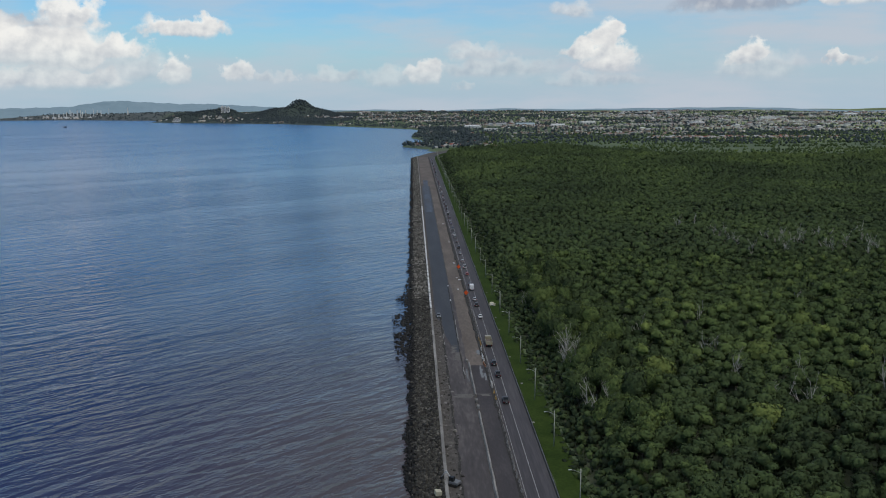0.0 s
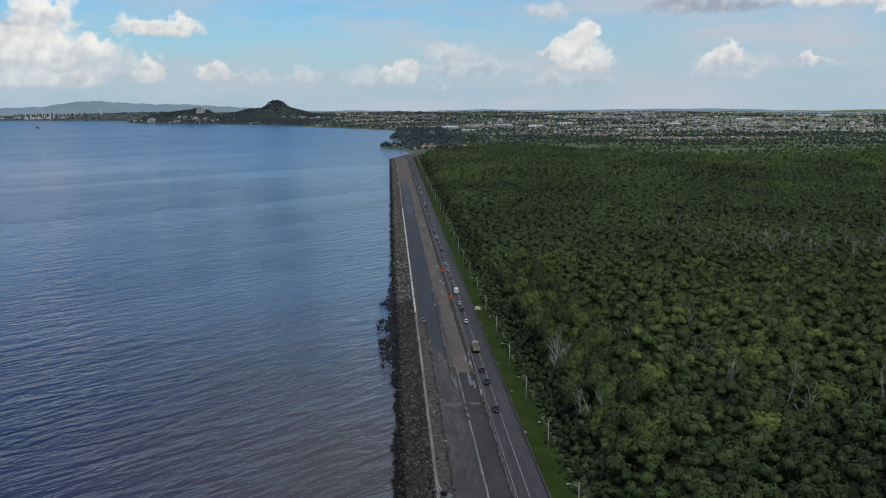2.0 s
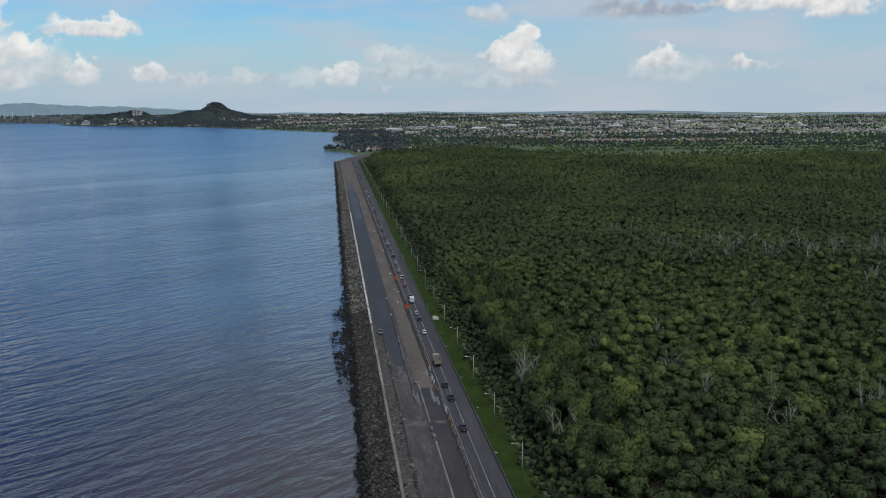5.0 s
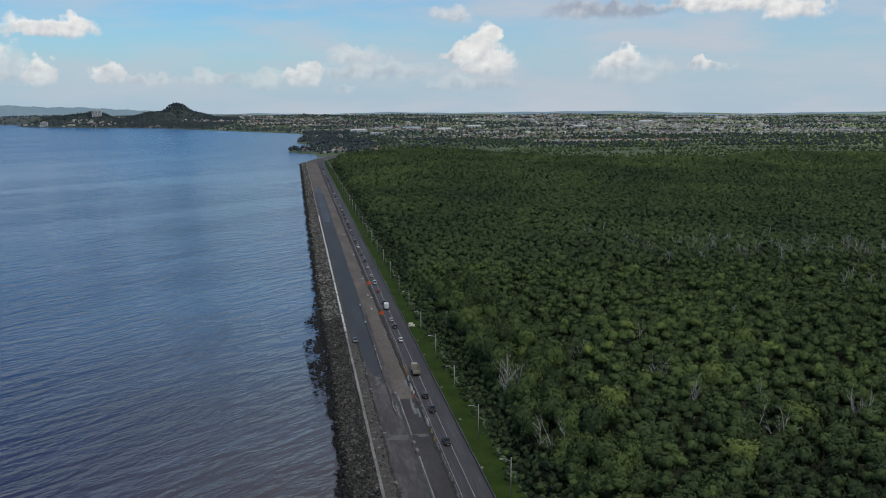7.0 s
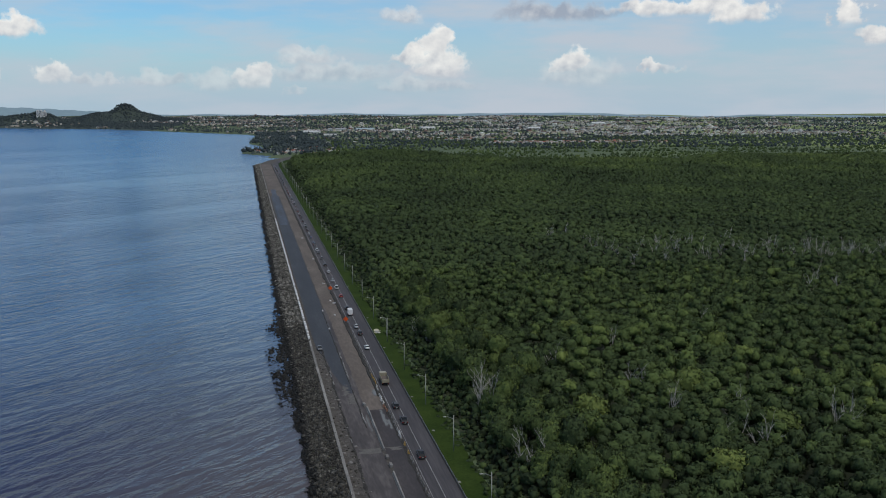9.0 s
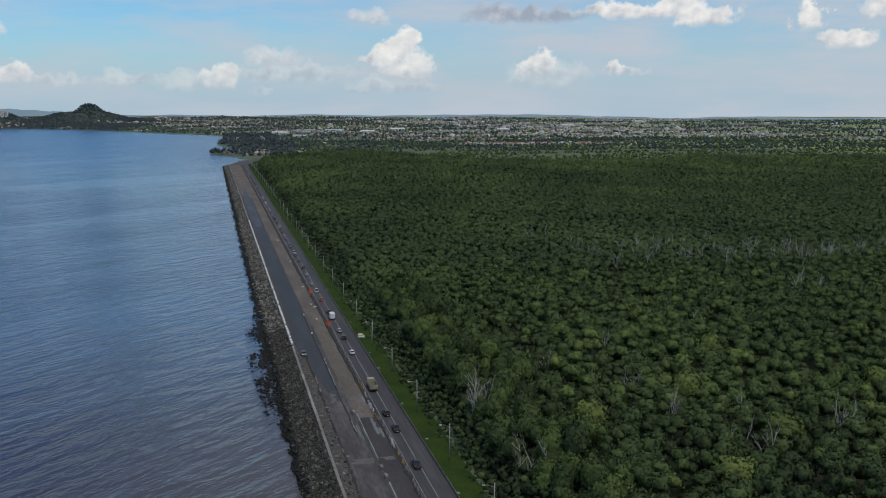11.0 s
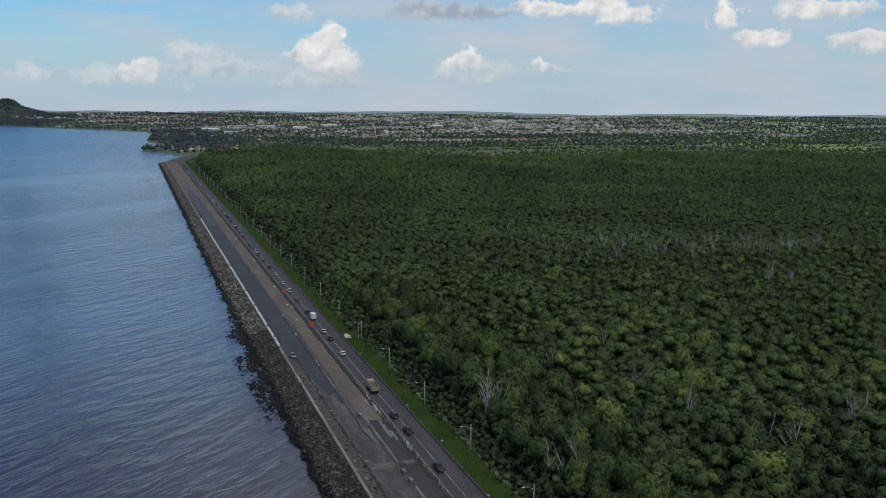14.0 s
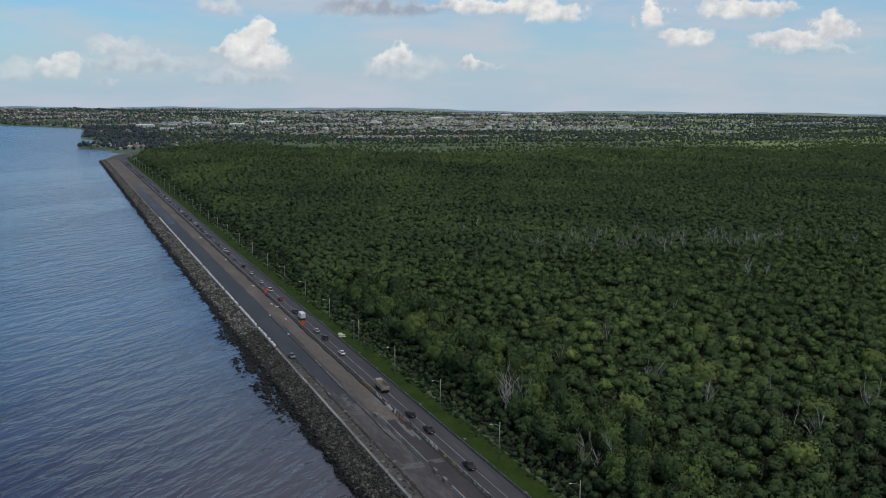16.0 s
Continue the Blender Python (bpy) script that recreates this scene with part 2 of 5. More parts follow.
land_use(LAND)
ASPHALT_OLD = material("old_asphalt", [(0.2, (0.033, 0.029, 0.030)), (0.5, (0.062, 0.055, 0.055)), (0.85, (0.155, 0.139, 0.131))], scale=0.12, rough=0.85, fine=9, stretch=(1, 0.16, 1))
ASPHALT_NEW = material("new_asphalt", [(0.2, (0.021, 0.022, 0.026)), (0.55, (0.034, 0.036, 0.042)), (0.9, (0.064, 0.066, 0.070))], scale=0.15, rough=0.62, fine=9, stretch=(1, 0.2, 1))
ASPHALT_LANE = material("worn_lane", [(0.15, (0.028, 0.0265, 0.029)), (0.5, (0.050, 0.046, 0.050)), (0.9, (0.096, 0.089, 0.091))], scale=0.25, rough=0.75, fine=8, stretch=(1, 0.05, 1))
ASPHALT_PATCH = material("patched_asphalt", [(0.2, (0.027, 0.023, 0.024)), (0.55, (0.044, 0.038, 0.039)), (0.9, (0.078, 0.069, 0.067))], scale=0.2, rough=0.75, fine=9, stretch=(1, 0.25, 1))
SAND = material("road_base", [(0.1, (0.066, 0.055, 0.047)), (0.5, (0.112, 0.094, 0.080)), (0.9, (0.19, 0.162, 0.140))], scale=0.10, rough=0.95, fine=10, stretch=(1, 0.3, 1))
GRAVEL = material("rubble", [(0.1, (0.034, 0.031, 0.028)), (0.5, (0.072, 0.065, 0.058)), (0.88, (0.17, 0.16, 0.14))], scale=0.5, rough=0.95, fine=6, bump=0.9, depth=0.2)
SPOIL = material("milled_spoil", [(0.1, (0.012, 0.011, 0.010)), (0.5, (0.030, 0.028, 0.025)), (0.9, (0.085, 0.080, 0.070))], scale=0.6, rough=0.95, fine=6, bump=0.9, depth=0.2)
ROCK = material("riprap", [(0.05, (0.009, 0.008, 0.007)), (0.42, (0.037, 0.035, 0.029)), (0.72, (0.072, 0.068, 0.056)), (0.97, (0.25, 0.238, 0.21))], scale=0.6, rough=0.9, island=0.65, vary=0.4, bump=0.5, depth=0.1)
ROCK_WET = material("wet_rock", [(0.1, (0.005, 0.005, 0.005)), (0.6, (0.013, 0.013, 0.012)), (0.95, (0.030, 0.029, 0.026))], scale=0.6, rough=0.65, spec=0.25, island=0.5, vary=0.4, bump=0.5, depth=0.1)
WHITE_BLOCK = plain("white_plastic", (0.66, 0.66, 0.65), 0.5, scale=0.6, vary=0.2)
ORANGE = plain("orange_plastic", (0.72, 0.10, 0.015), 0.5, scale=0.8)
YELLOW = plain("yellow_plastic", (0.36, 0.22, 0.05), 0.55, scale=0.8)
PAINT_LINE = material("lane_paint", [(0.2, (0.16, 0.16, 0.155)), (0.5, (0.34, 0.34, 0.33)), (0.8, (0.56, 0.56, 0.54))], scale=0.4, rough=0.7)
STEEL = plain("galvanised_steel", (0.42, 0.43, 0.43), 0.45, 0.7)
POLE_WOOD = plain("pole_paint", (0.30, 0.31, 0.27), 0.6)
PUDDLE = plain("wet_puddle", (0.15, 0.15, 0.14), 0.08)
TARP = material("wet_blue_film", [(0.3, (0.045, 0.047, 0.052)), (0.6, (0.062, 0.078, 0.105)), (0.85, (0.11, 0.13, 0.155))], scale=0.10, rough=0.7, stretch=(1.5, 0.25, 1))
DARK_STRIP = plain("dark_rail_strip", (0.016, 0.016, 0.015), 0.85, scale=0.5)
RUBBER = plain("rubber", (0.02, 0.02, 0.02), 0.8)
GLASS_DARK = plain("car_glass", (0.015, 0.018, 0.02), 0.08)
LAMP_RED = plain("tail_lamp", (0.35, 0.015, 0.012), 0.3)
LAMP_WHITE = plain("head_lamp", (0.7, 0.7, 0.68), 0.15)
PLATE = plain("plate", (0.6, 0.6, 0.55), 0.5)


def water_material():
    mt = bpy.data.materials.new("sea_water")
    mt.use_nodes = True
    n = Nodes(mt.node_tree)
    at = n.add("ShaderNodeNewGeometry").outputs["Position"]
    sx = n.add("ShaderNodeSeparateXYZ", Vector=at)
    turn = n.add("ShaderNodeVectorRotate", Vector=at, Angle=radians(-42)).outputs[0]
    swell = n.noise(n.vm("MULTIPLY", turn, (0.048, 0.150, 0.05)), 1.0, 2, 0.45, 0.45)
    chop = n.noise(n.vm("MULTIPLY", turn, (0.13, 0.36, 0.3)), 1.0, 3, 0.5, 0.3)
    slick = n.noise(n.vm("MULTIPLY", turn, (0.0013, 0.011, 0.01)), 1.0, 5, 0.6, 0.5)
    ripple = n.noise(n.vm("MULTIPLY", turn, (0.60, 1.20, 0.9)), 1.0, 2, 0.55, 0.2)
    height = n.m("ADD", n.m("MULTIPLY", swell, 2.9), n.m("ADD", n.m("MULTIPLY", chop, 1.45), n.m("MULTIPLY", ripple, 0.30)))
    gust = n.noise(n.vm("MULTIPLY", turn, (0.011, 0.040, 0.03)), 1.0, 4, 0.6, 0.6)
    calm = n.m("MULTIPLY", n.step(slick, 0.42, 0.60, 1.15, 0.5), n.step(gust, 0.36, 0.64, 0.75, 1.3))
    calm = n.m("MULTIPLY", calm, n.step(sx.outputs[1], 380.0, 1400.0, 1.0, 0.5))
    b = n.add("ShaderNodeBump", Strength=calm, Distance=1.1, Height=height)
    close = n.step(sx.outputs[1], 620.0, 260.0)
    shoreward = n.step(n.m("ADD", sx.outputs[0], n.m("MULTIPLY", close, -8.0)), n.m("MULTIPLY_ADD", close, 130.0, -300.0), n.m("MULTIPLY_ADD", close, 22.0, -72.0))
    shoreward = n.m("ADD", shoreward, n.m("MULTIPLY", n.m("SUBTRACT", slick, 0.5), 0.8), clamp=True)
    # brown silt close in; farther off, sky sheen and haze paled into the colour
    silt_and_sky = n.mix(n.step(sx.outputs[1], 520.0, 240.0), rgb(0.078, 0.158, 0.275), rgb(0.080, 0.071, 0.077))
    deep_and_sky = n.mix(close, rgb(0.020, 0.120, 0.285), rgb(0.012, 0.026, 0.090))
    col = n.mix(shoreward, deep_and_sky, silt_and_sky)
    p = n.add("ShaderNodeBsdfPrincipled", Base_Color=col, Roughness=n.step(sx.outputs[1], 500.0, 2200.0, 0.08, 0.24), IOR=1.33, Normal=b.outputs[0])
    n.t.links.new(p.outputs[0], n.add("ShaderNodeOutputMaterial").inputs[0])
    return mt


SEA = water_material()

# ---- mesh helpers ----


def mesh_quads(name, verts, quads, mats, tint=None, mat_index=None, tris=None, puff=None):
    """One mesh from arrays of vertices, quads and, after them, triangles."""
    me = bpy.data.meshes.new(name)
    verts, quads = np.asarray(verts, np.float32), np.asarray(quads, np.int32)
    me.vertices.add(len(verts))
    me.vertices.foreach_set("co", verts.ravel())
    tris = np.zeros((0, 3), np.int32) if tris is None else np.asarray(tris, np.int32)
    me.loops.add(quads.size + tris.size)
    me.loops.foreach_set("vertex_index", np.concatenate([quads.ravel(), tris.ravel()]))
    me.polygons.add(len(quads) + len(tris))
    me.polygons.foreach_set("loop_start", np.concatenate([np.arange(0, quads.size, 4), quads.size + np.arange(0, tris.size, 3)]).astype(np.int32))
    for mt in mats:
        me.materials.append(mt)
    if mat_index is not None:
        me.polygons.foreach_set("material_index", np.asarray(mat_index, np.int32))
    if tint is not None:
        me.attributes.new("tint", "FLOAT", "POINT").data.foreach_set("value", np.asarray(tint, np.float32))
    if puff is not None:
        me.attributes.new("puff", "FLOAT_VECTOR", "POINT").data.foreach_set("vector", np.asarray(puff, np.float32).ravel())
    me.update(calc_edges=True)
    me.validate()
    return me


def part(name, bm, material_, parent=None, label="", smooth=False):
    """Links a bmesh as one mesh object under its thing."""
    me = bpy.data.meshes.new(name)
    bm.to_mesh(me)
    bm.free()
    me.materials.append(material_)
    if smooth:
        me.polygons.foreach_set("use_smooth", [True] * len(me.polygons))
    ob = new(name, me)
    if parent is not None:
        ob.parent = parent
    return tagged(ob, label)


def box(bm, x0, x1, y0, y1, z0, z1, bevel=0.0):
    g = bmesh.ops.create_cube(bm, size=1.0, matrix=Matrix.LocRotScale(((x0 + x1) / 2, (y0 + y1) / 2, (z0 + z1) / 2), None, (x1 - x0, y1 - y0, z1 - z0)))
    if bevel:
        vs = set(g["verts"])
        bmesh.ops.bevel(bm, geom=[e for e in bm.edges if e.verts[0] in vs and e.verts[1] in vs], offset=bevel, segments=1, affect="EDGES")
    return bm


def rod(bm, a, b, r0, r1, seg=6):
    a, b = Vector(a), Vector(b)
    d = b - a
    m = Matrix.Translation((a + b) / 2) @ d.to_track_quat("Z", "Y").to_matrix().to_4x4()
    bmesh.ops.create_cone(bm, cap_ends=True, segments=seg, radius1=r0, radius2=r1, depth=d.length, matrix=m)
    return bm


def prism(bm, profile, x0, x1):
    """A profile in (y, z) drawn out along x."""
    a = [bm.verts.new((x0, y, z)) for y, z in profile]
    b = [bm.verts.new((x1, y, z)) for y, z in profile]
    n = len(profile)
    bm.faces.new(a)
    bm.faces.new(b[::-1])
    for i in range(n):
        bm.faces.new((a[i], b[i], b[(i + 1) % n], a[(i + 1) % n]))
    bmesh.ops.recalc_face_normals(bm, faces=bm.faces)
    return bm


# ---- ground and sea ----
COAST = [(-43, -5200), (-43, 1505), (-38, 1545), (-14, 1600), (6, 1640), (8, 1690), (-16, 1712), (-6, 1770), (-36, 1812), (-67, 1874), (-58, 1905),
         (-24, 1935), (-10, 2050), (-28, 2200), (-46, 2270), (-42, 2340), (-20, 2420), (-33, 2590), (-20, 2800), (-40, 2900), (-94, 2972), (-191, 3096), (-297, 3230),
         (-537, 3535), (-773, 3644), (-960, 3740), (-1131, 3852), (-1120, 3920), (-1000, 4060), (-1280, 4165), (-1636, 4300), (-1918, 4255), (-2600, 4240), (-5200, 4000)]


def coast_distance(x, y):
    """Metres from the shoreline, positive on land."""
    best = np.full(x.shape, 1e9)
    inside = np.zeros(x.shape, bool)
    ring = COAST + [(-5200, 5400), (5400, 5400), (5400, -5200)]
    for i in range(len(ring)):
        (ax, ay), (bx, by) = ring[i], ring[(i + 1) % len(ring)]
        dx, dy = bx - ax, by - ay
        if i < len(COAST) - 1:
            t = np.clip(((x - ax) * dx + (y - ay) * dy) / (dx * dx + dy * dy), 0, 1)
            best = np.minimum(best, np.hypot(x - ax - t * dx, y - ay - t * dy))
        if ay != by:
            cross = (ay > y) != (by > y)
            inside ^= cross & (x < ax + (y - ay) / (by - ay) * dx)
    return np.where(inside, best, -best)


def smooth01(v, a, b):
    t = np.clip((v - a) / (b - a), 0, 1)
    return t * t * (3 - 2 * t)


HILLS = [(-514, 3900, 44, 60, 27), (-528, 3905, 125, 70, 38), (-640, 3930, 60, 70, 14), (-815, 3830, 65, 60, 39), (-920, 3850, 70, 50, 31), (-1020, 3860, 55, 45, 19), (-430, 3930, 90, 90, 12),
         (1650, 4700, 420, 160, 9), (1250, 4300, 260, 200, 4)]


def land_height(x, y):
    d = coast_distance(x, y)
    r = np.hypot(x + 60, y - 40)
    h = np.where(d > 0, 3.0 * smooth01(d, 0, 11) - 3.0, -3.0 + np.maximum(d, -30) * 0.12)
    h = h - 1.0 * smooth01(x, 3, 9) * smooth01(1900 - y, 0, 200)
    rise = smooth01(r, 2300, 4850)
    inland = smooth01(d, 10, 250)
    h = h + inland * ((24.5 + 13.0 * smooth01(x, 2000, 3400)) * rise + 2.5 * np.sin(x * 0.011 + y * 0.006) * smooth01(r, 2000, 3000) + 3.0 * np.sin(x * 0.0043 - y * 0.0071 + 1.0) * rise)
    for hx, hy, sx, sy, hz in HILLS:
        q = ((x - hx) / sx) ** 2 + ((y - hy) / sy) ** 2
        h = h + hz * np.exp(-(q ** 1.6 if sx == 44 else q)) * smooth01(d, 0, 40)
    return h


near_x = [-60, -52, -46, -43, -40, -37, -34, -32, -30, -20, -10, 0, 3, 5, 7, 9, 14, 22, 32]
out = list(32 + 4900 * np.linspace(0.012, 1, 90) ** 1.6)
left = [-60 - v for v in list(4900 * np.linspace(0.005, 1, 95) ** 1.35)][::-1]
gx = np.array(left + near_x + out)
gy = np.array(list(np.linspace(-4900, -200, 12)) + list(np.arange(-150, 1500, 50)) + list(np.arange(1500, 2400, 24)) + list(np.arange(2400, 4960, 30)))
GX, GY = np.meshgrid(gx, gy)
GZ = land_height(GX, GY)
nxg, nyg = len(gx), len(gy)
ii = (np.arange(nyg - 1)[:, None] * nxg + np.arange(nxg - 1)[None]).ravel()
ground = tagged(new("ground", mesh_quads("ground", np.stack([GX, GY, GZ], -1).reshape(-1, 3), np.stack([ii, ii + 1, ii + nxg + 1, ii + nxg], 1), [LAND])),
                "flat green coastal lowland rising gently inland", "ground", kind="structure")
ground.data.polygons.foreach_set("use_smooth", [True] * len(ground.data.polygons))
bm = bmesh.new()
box(bm, -5000, 200, -5000, 5000, -12.0, -2.5)
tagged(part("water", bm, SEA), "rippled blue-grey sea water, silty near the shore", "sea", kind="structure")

# ---- road strips: slabs laid on the embankment ----


def strip(name, mat_, pts, top, label, kind="structure", category="road", thick=0.25, parent=None):
    """A slab whose edges run through rows of (y, x_left, x_right)."""
    bm = bmesh.new()
    rows = []
    for y, xl, xr in pts:
        rows.append([bm.verts.new(v) for v in ((xl, y, top), (xr, y, top), (xr, y, top - thick), (xl, y, top - thick))])
    for a, b in zip(rows, rows[1:]):
        for i in range(4):
            bm.faces.new((a[i], a[(i + 1) % 4], b[(i + 1) % 4], b[i]))
    bm.faces.new(rows[0])
    bm.faces.new(rows[-1][::-1])
    bmesh.ops.recalc_face_normals(bm, faces=bm.faces)
    ob = part(name, bm, mat_, parent)
    return tagged(ob, label, category, kind=kind) if parent is None else tagged(ob, label)


def wavy(y0, y1, step_, xl, xr, amp=0.35, seed=0):
    r = np.random.default_rng(seed)
    return [(y, xl + r.normal(0, amp), xr + r.normal(0, amp)) for y in np.arange(y0, y1 + 0.1, step_)]


FLOOR = material("forest_floor", [(0.2, (0.028, 0.036, 0.018)), (0.8, (0.060, 0.074, 0.036))], scale=0.3, rough=1.0)
# the bend at the far end of the embankment
BEND = [(1480, 0), (1520, 2), (1560, 8), (1600, 17), (1640, 30), (1680, 46), (1730, 70)]


def along(xl, xr, y0=-150, inset=0.0):
    return [(y0, xl, xr), (400, xl, xr), (900, xl, xr)] + [(y, xl + s, xr + s) for y, s in BEND]


strip("embankment", GRAVEL, along(-31.5, -3.6), 0.03, "dark rubble embankment under the road works", category="embankment", thick=1.2)
strip("road", ASPHALT_LANE, along(-12.3, -4.3), 0.10, "worn grey two-lane asphalt road beside a grass verge")
strip("road_base_strip", SAND, wavy(321, 1500, 6, -20.6, -13.6, 0.25, 2), 0.08, "brown compacted road base between the carriageways", category="road base")
strip("new_carriageway", ASPHALT_NEW, [(340, -23.2, -21.4), (352, -24.6, -21.2), (366, -26.4, -21.1), (384, -27.0, -20.9)] + wavy(397, 1010, 9, -29.4, -20.9, 0.12, 3), 0.11, "fresh dark asphalt carriageway by the seawall")
strip("far_base_strip", SAND, wavy(1010, 1510, 12, -29.6, -20.4, 0.2, 4), 0.10, "brown unpaved road base near the bend", category="road base")
strip("old_carriageway", ASPHALT_OLD, wavy(-146, 470, 7, -27.2, -19.6, 0.15, 5), 0.09, "old grey asphalt carriageway with pale patches")
strip("patched_lane", ASPHALT_PATCH, wavy(-146, 322, 6, -18.6, -13.3, 0.1, 6), 0.12, "new dark asphalt beside a concrete median")
strip("grass_verge", GRASS, wavy(-150, 1500, 10, -3.6, 3.6, 0.3, 7) + [(y, -3.6 + s, 5 + s) for y, s in BEND[1:]], 0.06, "green mown grass verge between guardrail and forest", category="grass")
strip("forest_floor", FLOOR, [(60, 4.3, 420), (200, 4.3, 620), (1000, 4.3, 1500), (1440, 4.3, 1900)], -0.35, "dark muddy ground under the mangrove trees", category="forest floor", thick=1.2)
# plain dark strip along the foot of the guardrail
strip("gutter", DARK_STRIP, along(-4.3, -3.55), 0.115, "dark strip under the guardrail", category="gutter")
strip("wet_film", TARP, wavy(775, 1080, 8, -27.6, -22.2, 0.5, 8), 0.135, "bluish wet sheeting on the carriageway", category="sheeting", thick=0.02)

# ---- forest ----


def crown_shape(seed, leaves, leaf, rings, segs, lobes):
    """Leaf tufts on a heap of rounded lobes, over a lumpy core, for a crown of radius 1; returns vertices, core quads, leaf triangles and the round of the lobes."""
    r = np.random.default_rng(seed)
    c = [np.array((0, 0, 0.36))]
    rad = [0.56]
    for k in range(lobes):
        a = k * 2.399 + r.uniform(-0.4, 0.4)
        t = (k + 0.5) / lobes
        q = 0.26 + 0.46 * math.sqrt(t) + r.uniform(-0.06, 0.06)
        c.append(np.array((q * math.cos(a), q * math.sin(a), 0.62 - 0.62 * t ** 1.5 + r.uniform(-0.10, 0.10))))
        rad.append(r.uniform(0.24, 0.40))
    c, rad = np.array(c), np.array(rad)
    V, Q, T, N = [], [], [], []
    for i in range(rings + 1):
        th = math.radians(4 + (128 - 4) * i / rings)
        for j in range(segs):
            a = 2 * math.pi * (j + 0.5 * (i % 2)) / segs
            d = np.array((math.sin(th) * math.cos(a), math.sin(th) * math.sin(a), math.cos(th)))
            cd = c @ d
            disc = rad ** 2 - (c ** 2).sum(1) + cd ** 2
            reach = np.where(disc > 0, cd + np.sqrt(np.maximum(disc, 0)), 0.2)
            p = d * max(reach.max(), 0.25) * 0.88
            V.append(p)
            N.append((p - c[reach.argmax()]) / rad[reach.argmax()] + 0.8 * d)
    for i in range(rings):
        for j in range(segs):
            Q.append((i * segs + j, (i + 1) * segs + j, (i + 1) * segs + (j + 1) % segs, i * segs + (j + 1) % segs))
    n, weight = 0, rad ** 2 / (rad ** 2).sum()
    while n < leaves:
        k = r.choice(len(c), p=weight)
        d = r.normal(size=3)
        d[2] = d[2] * 0.85 + 0.30
        d /= np.linalg.norm(d)
        p = c[k] + rad[k] * d * r.uniform(0.94, 1.10)
        if (((p - c) ** 2).sum(1) < (rad * 0.84) ** 2).any():
            continue
        nrm = d + r.normal(size=3) * 0.55
        nrm /= np.linalg.norm(nrm)
        u = np.cross(nrm, r.normal(size=3))
        u /= np.linalg.norm(u)
        v = np.cross(nrm, u)
        s = leaf * r.uniform(0.6, 1.35)
        o = len(V)
        V += [p - u * s - v * s * 0.5, p + u * s - v * s * 0.5, p + v * s * 1.1]
        N += [d + 0.7 * p / np.linalg.norm(p)] * 3
        T.append((o, o + 1, o + 2))
        n += 1
    N = np.array(N)
    return np.array(V), np.array(Q), np.array(T), N / np.linalg.norm(N, axis=1, keepdims=True)


def scatter(x0, x1, y0, y1, step_, keep, seed):
    r = np.random.default_rng(seed)
    xs, ys = np.meshgrid(np.arange(x0, x1, step_), np.arange(y0, y1, step_ * 0.9))
    xs = xs + (np.arange(xs.shape[0])[:, None] % 2) * step_ * 0.5
    p = np.stack([xs.ravel(), ys.ravel()], 1) + r.normal(0, step_ * 0.33, (xs.size, 2))
    return p[keep(p[:, 0], p[:, 1])]


def field_noise(x, y, scale, seed):
    """Cheap smooth noise from a few waves, about -1 to 1."""
    r = np.random.default_rng(seed)
    v = np.zeros_like(x, dtype=float)
    for _ in range(7):
        a, k, ph = r.uniform(0, 6.28), r.uniform(0.6, 1.9) / scale * 6.28, r.uniform(0, 6.28)
        v += np.sin((x * math.cos(a) + y * math.sin(a)) * k + ph)
    return v / 3.2


def grow(name, spots, radius, tops, tints, shapes, seed, label, mats, category="forest", lift=0.0):
    """Joins crowns at the spots into one mesh; lift turns their round upwards, for flat close canopies."""
    r = np.random.default_rng(seed)
    pick = r.integers(len(shapes), size=len(spots))
    VV, QQ, LL, TT, NN, off = [], [], [], [], [], 0
    ground_z = land_height(spots[:, 0], spots[:, 1])
    for k, (V, Q, L, D) in enumerate(shapes):
        D = D + np.array((0, 0, lift))
        D = D / np.linalg.norm(D, axis=1, keepdims=True)
        w_ = np.where(pick == k)[0]
        if not len(w_):
            continue
        a = r.uniform(0, 6.283, len(w_))
        ca, sa = np.cos(a), np.sin(a)
        R, H = radius[w_], radius[w_] * r.uniform(0.85, 1.45, len(w_))
        X = (V[None, :, 0] * ca[:, None] - V[None, :, 1] * sa[:, None]) * R[:, None] + spots[w_, 0:1]
        Y = (V[None, :, 0] * sa[:, None] + V[None, :, 1] * ca[:, None]) * R[:, None] + spots[w_, 1:2]
        Z = V[None, :, 2] * H[:, None] + (ground_z[w_] + tops[w_] - H * 0.9)[:, None]
        VV.append(np.stack([X, Y, Z], -1).reshape(-1, 3))
        QQ.append((Q[None] + (np.arange(len(w_)) * len(V))[:, None, None] + off).reshape(-1, 4))
        LL.append((L[None] + (np.arange(len(w_)) * len(V))[:, None, None] + off).reshape(-1, 3))
        TT.append(np.repeat(tints[w_], len(V)))
        NN.append(np.stack([D[None, :, 0] * ca[:, None] - D[None, :, 1] * sa[:, None], D[None, :, 0] * sa[:, None] + D[None, :, 1] * ca[:, None], np.broadcast_to(D[None, :, 2], (len(w_), len(V)))], -1).reshape(-1, 3))
        off += len(w_) * len(V)
    return tagged(new(name, mesh_quads(name, np.concatenate(VV), np.concatenate(QQ), mats, np.concatenate(TT), tris=np.concatenate(LL), puff=np.concatenate(NN))), label, category, kind="stuff")


def forest_edge(x):
    return 1730 - 230 * smooth01(x, 120, 520) + 55 * np.sin(x * 0.009) + 30 * np.sin(x * 0.023 + 2)


def in_view(x, y, pad=25):
    return (x < -106 + (np.maximum(y, 77) - 77) * 1.19 + 40 + pad)


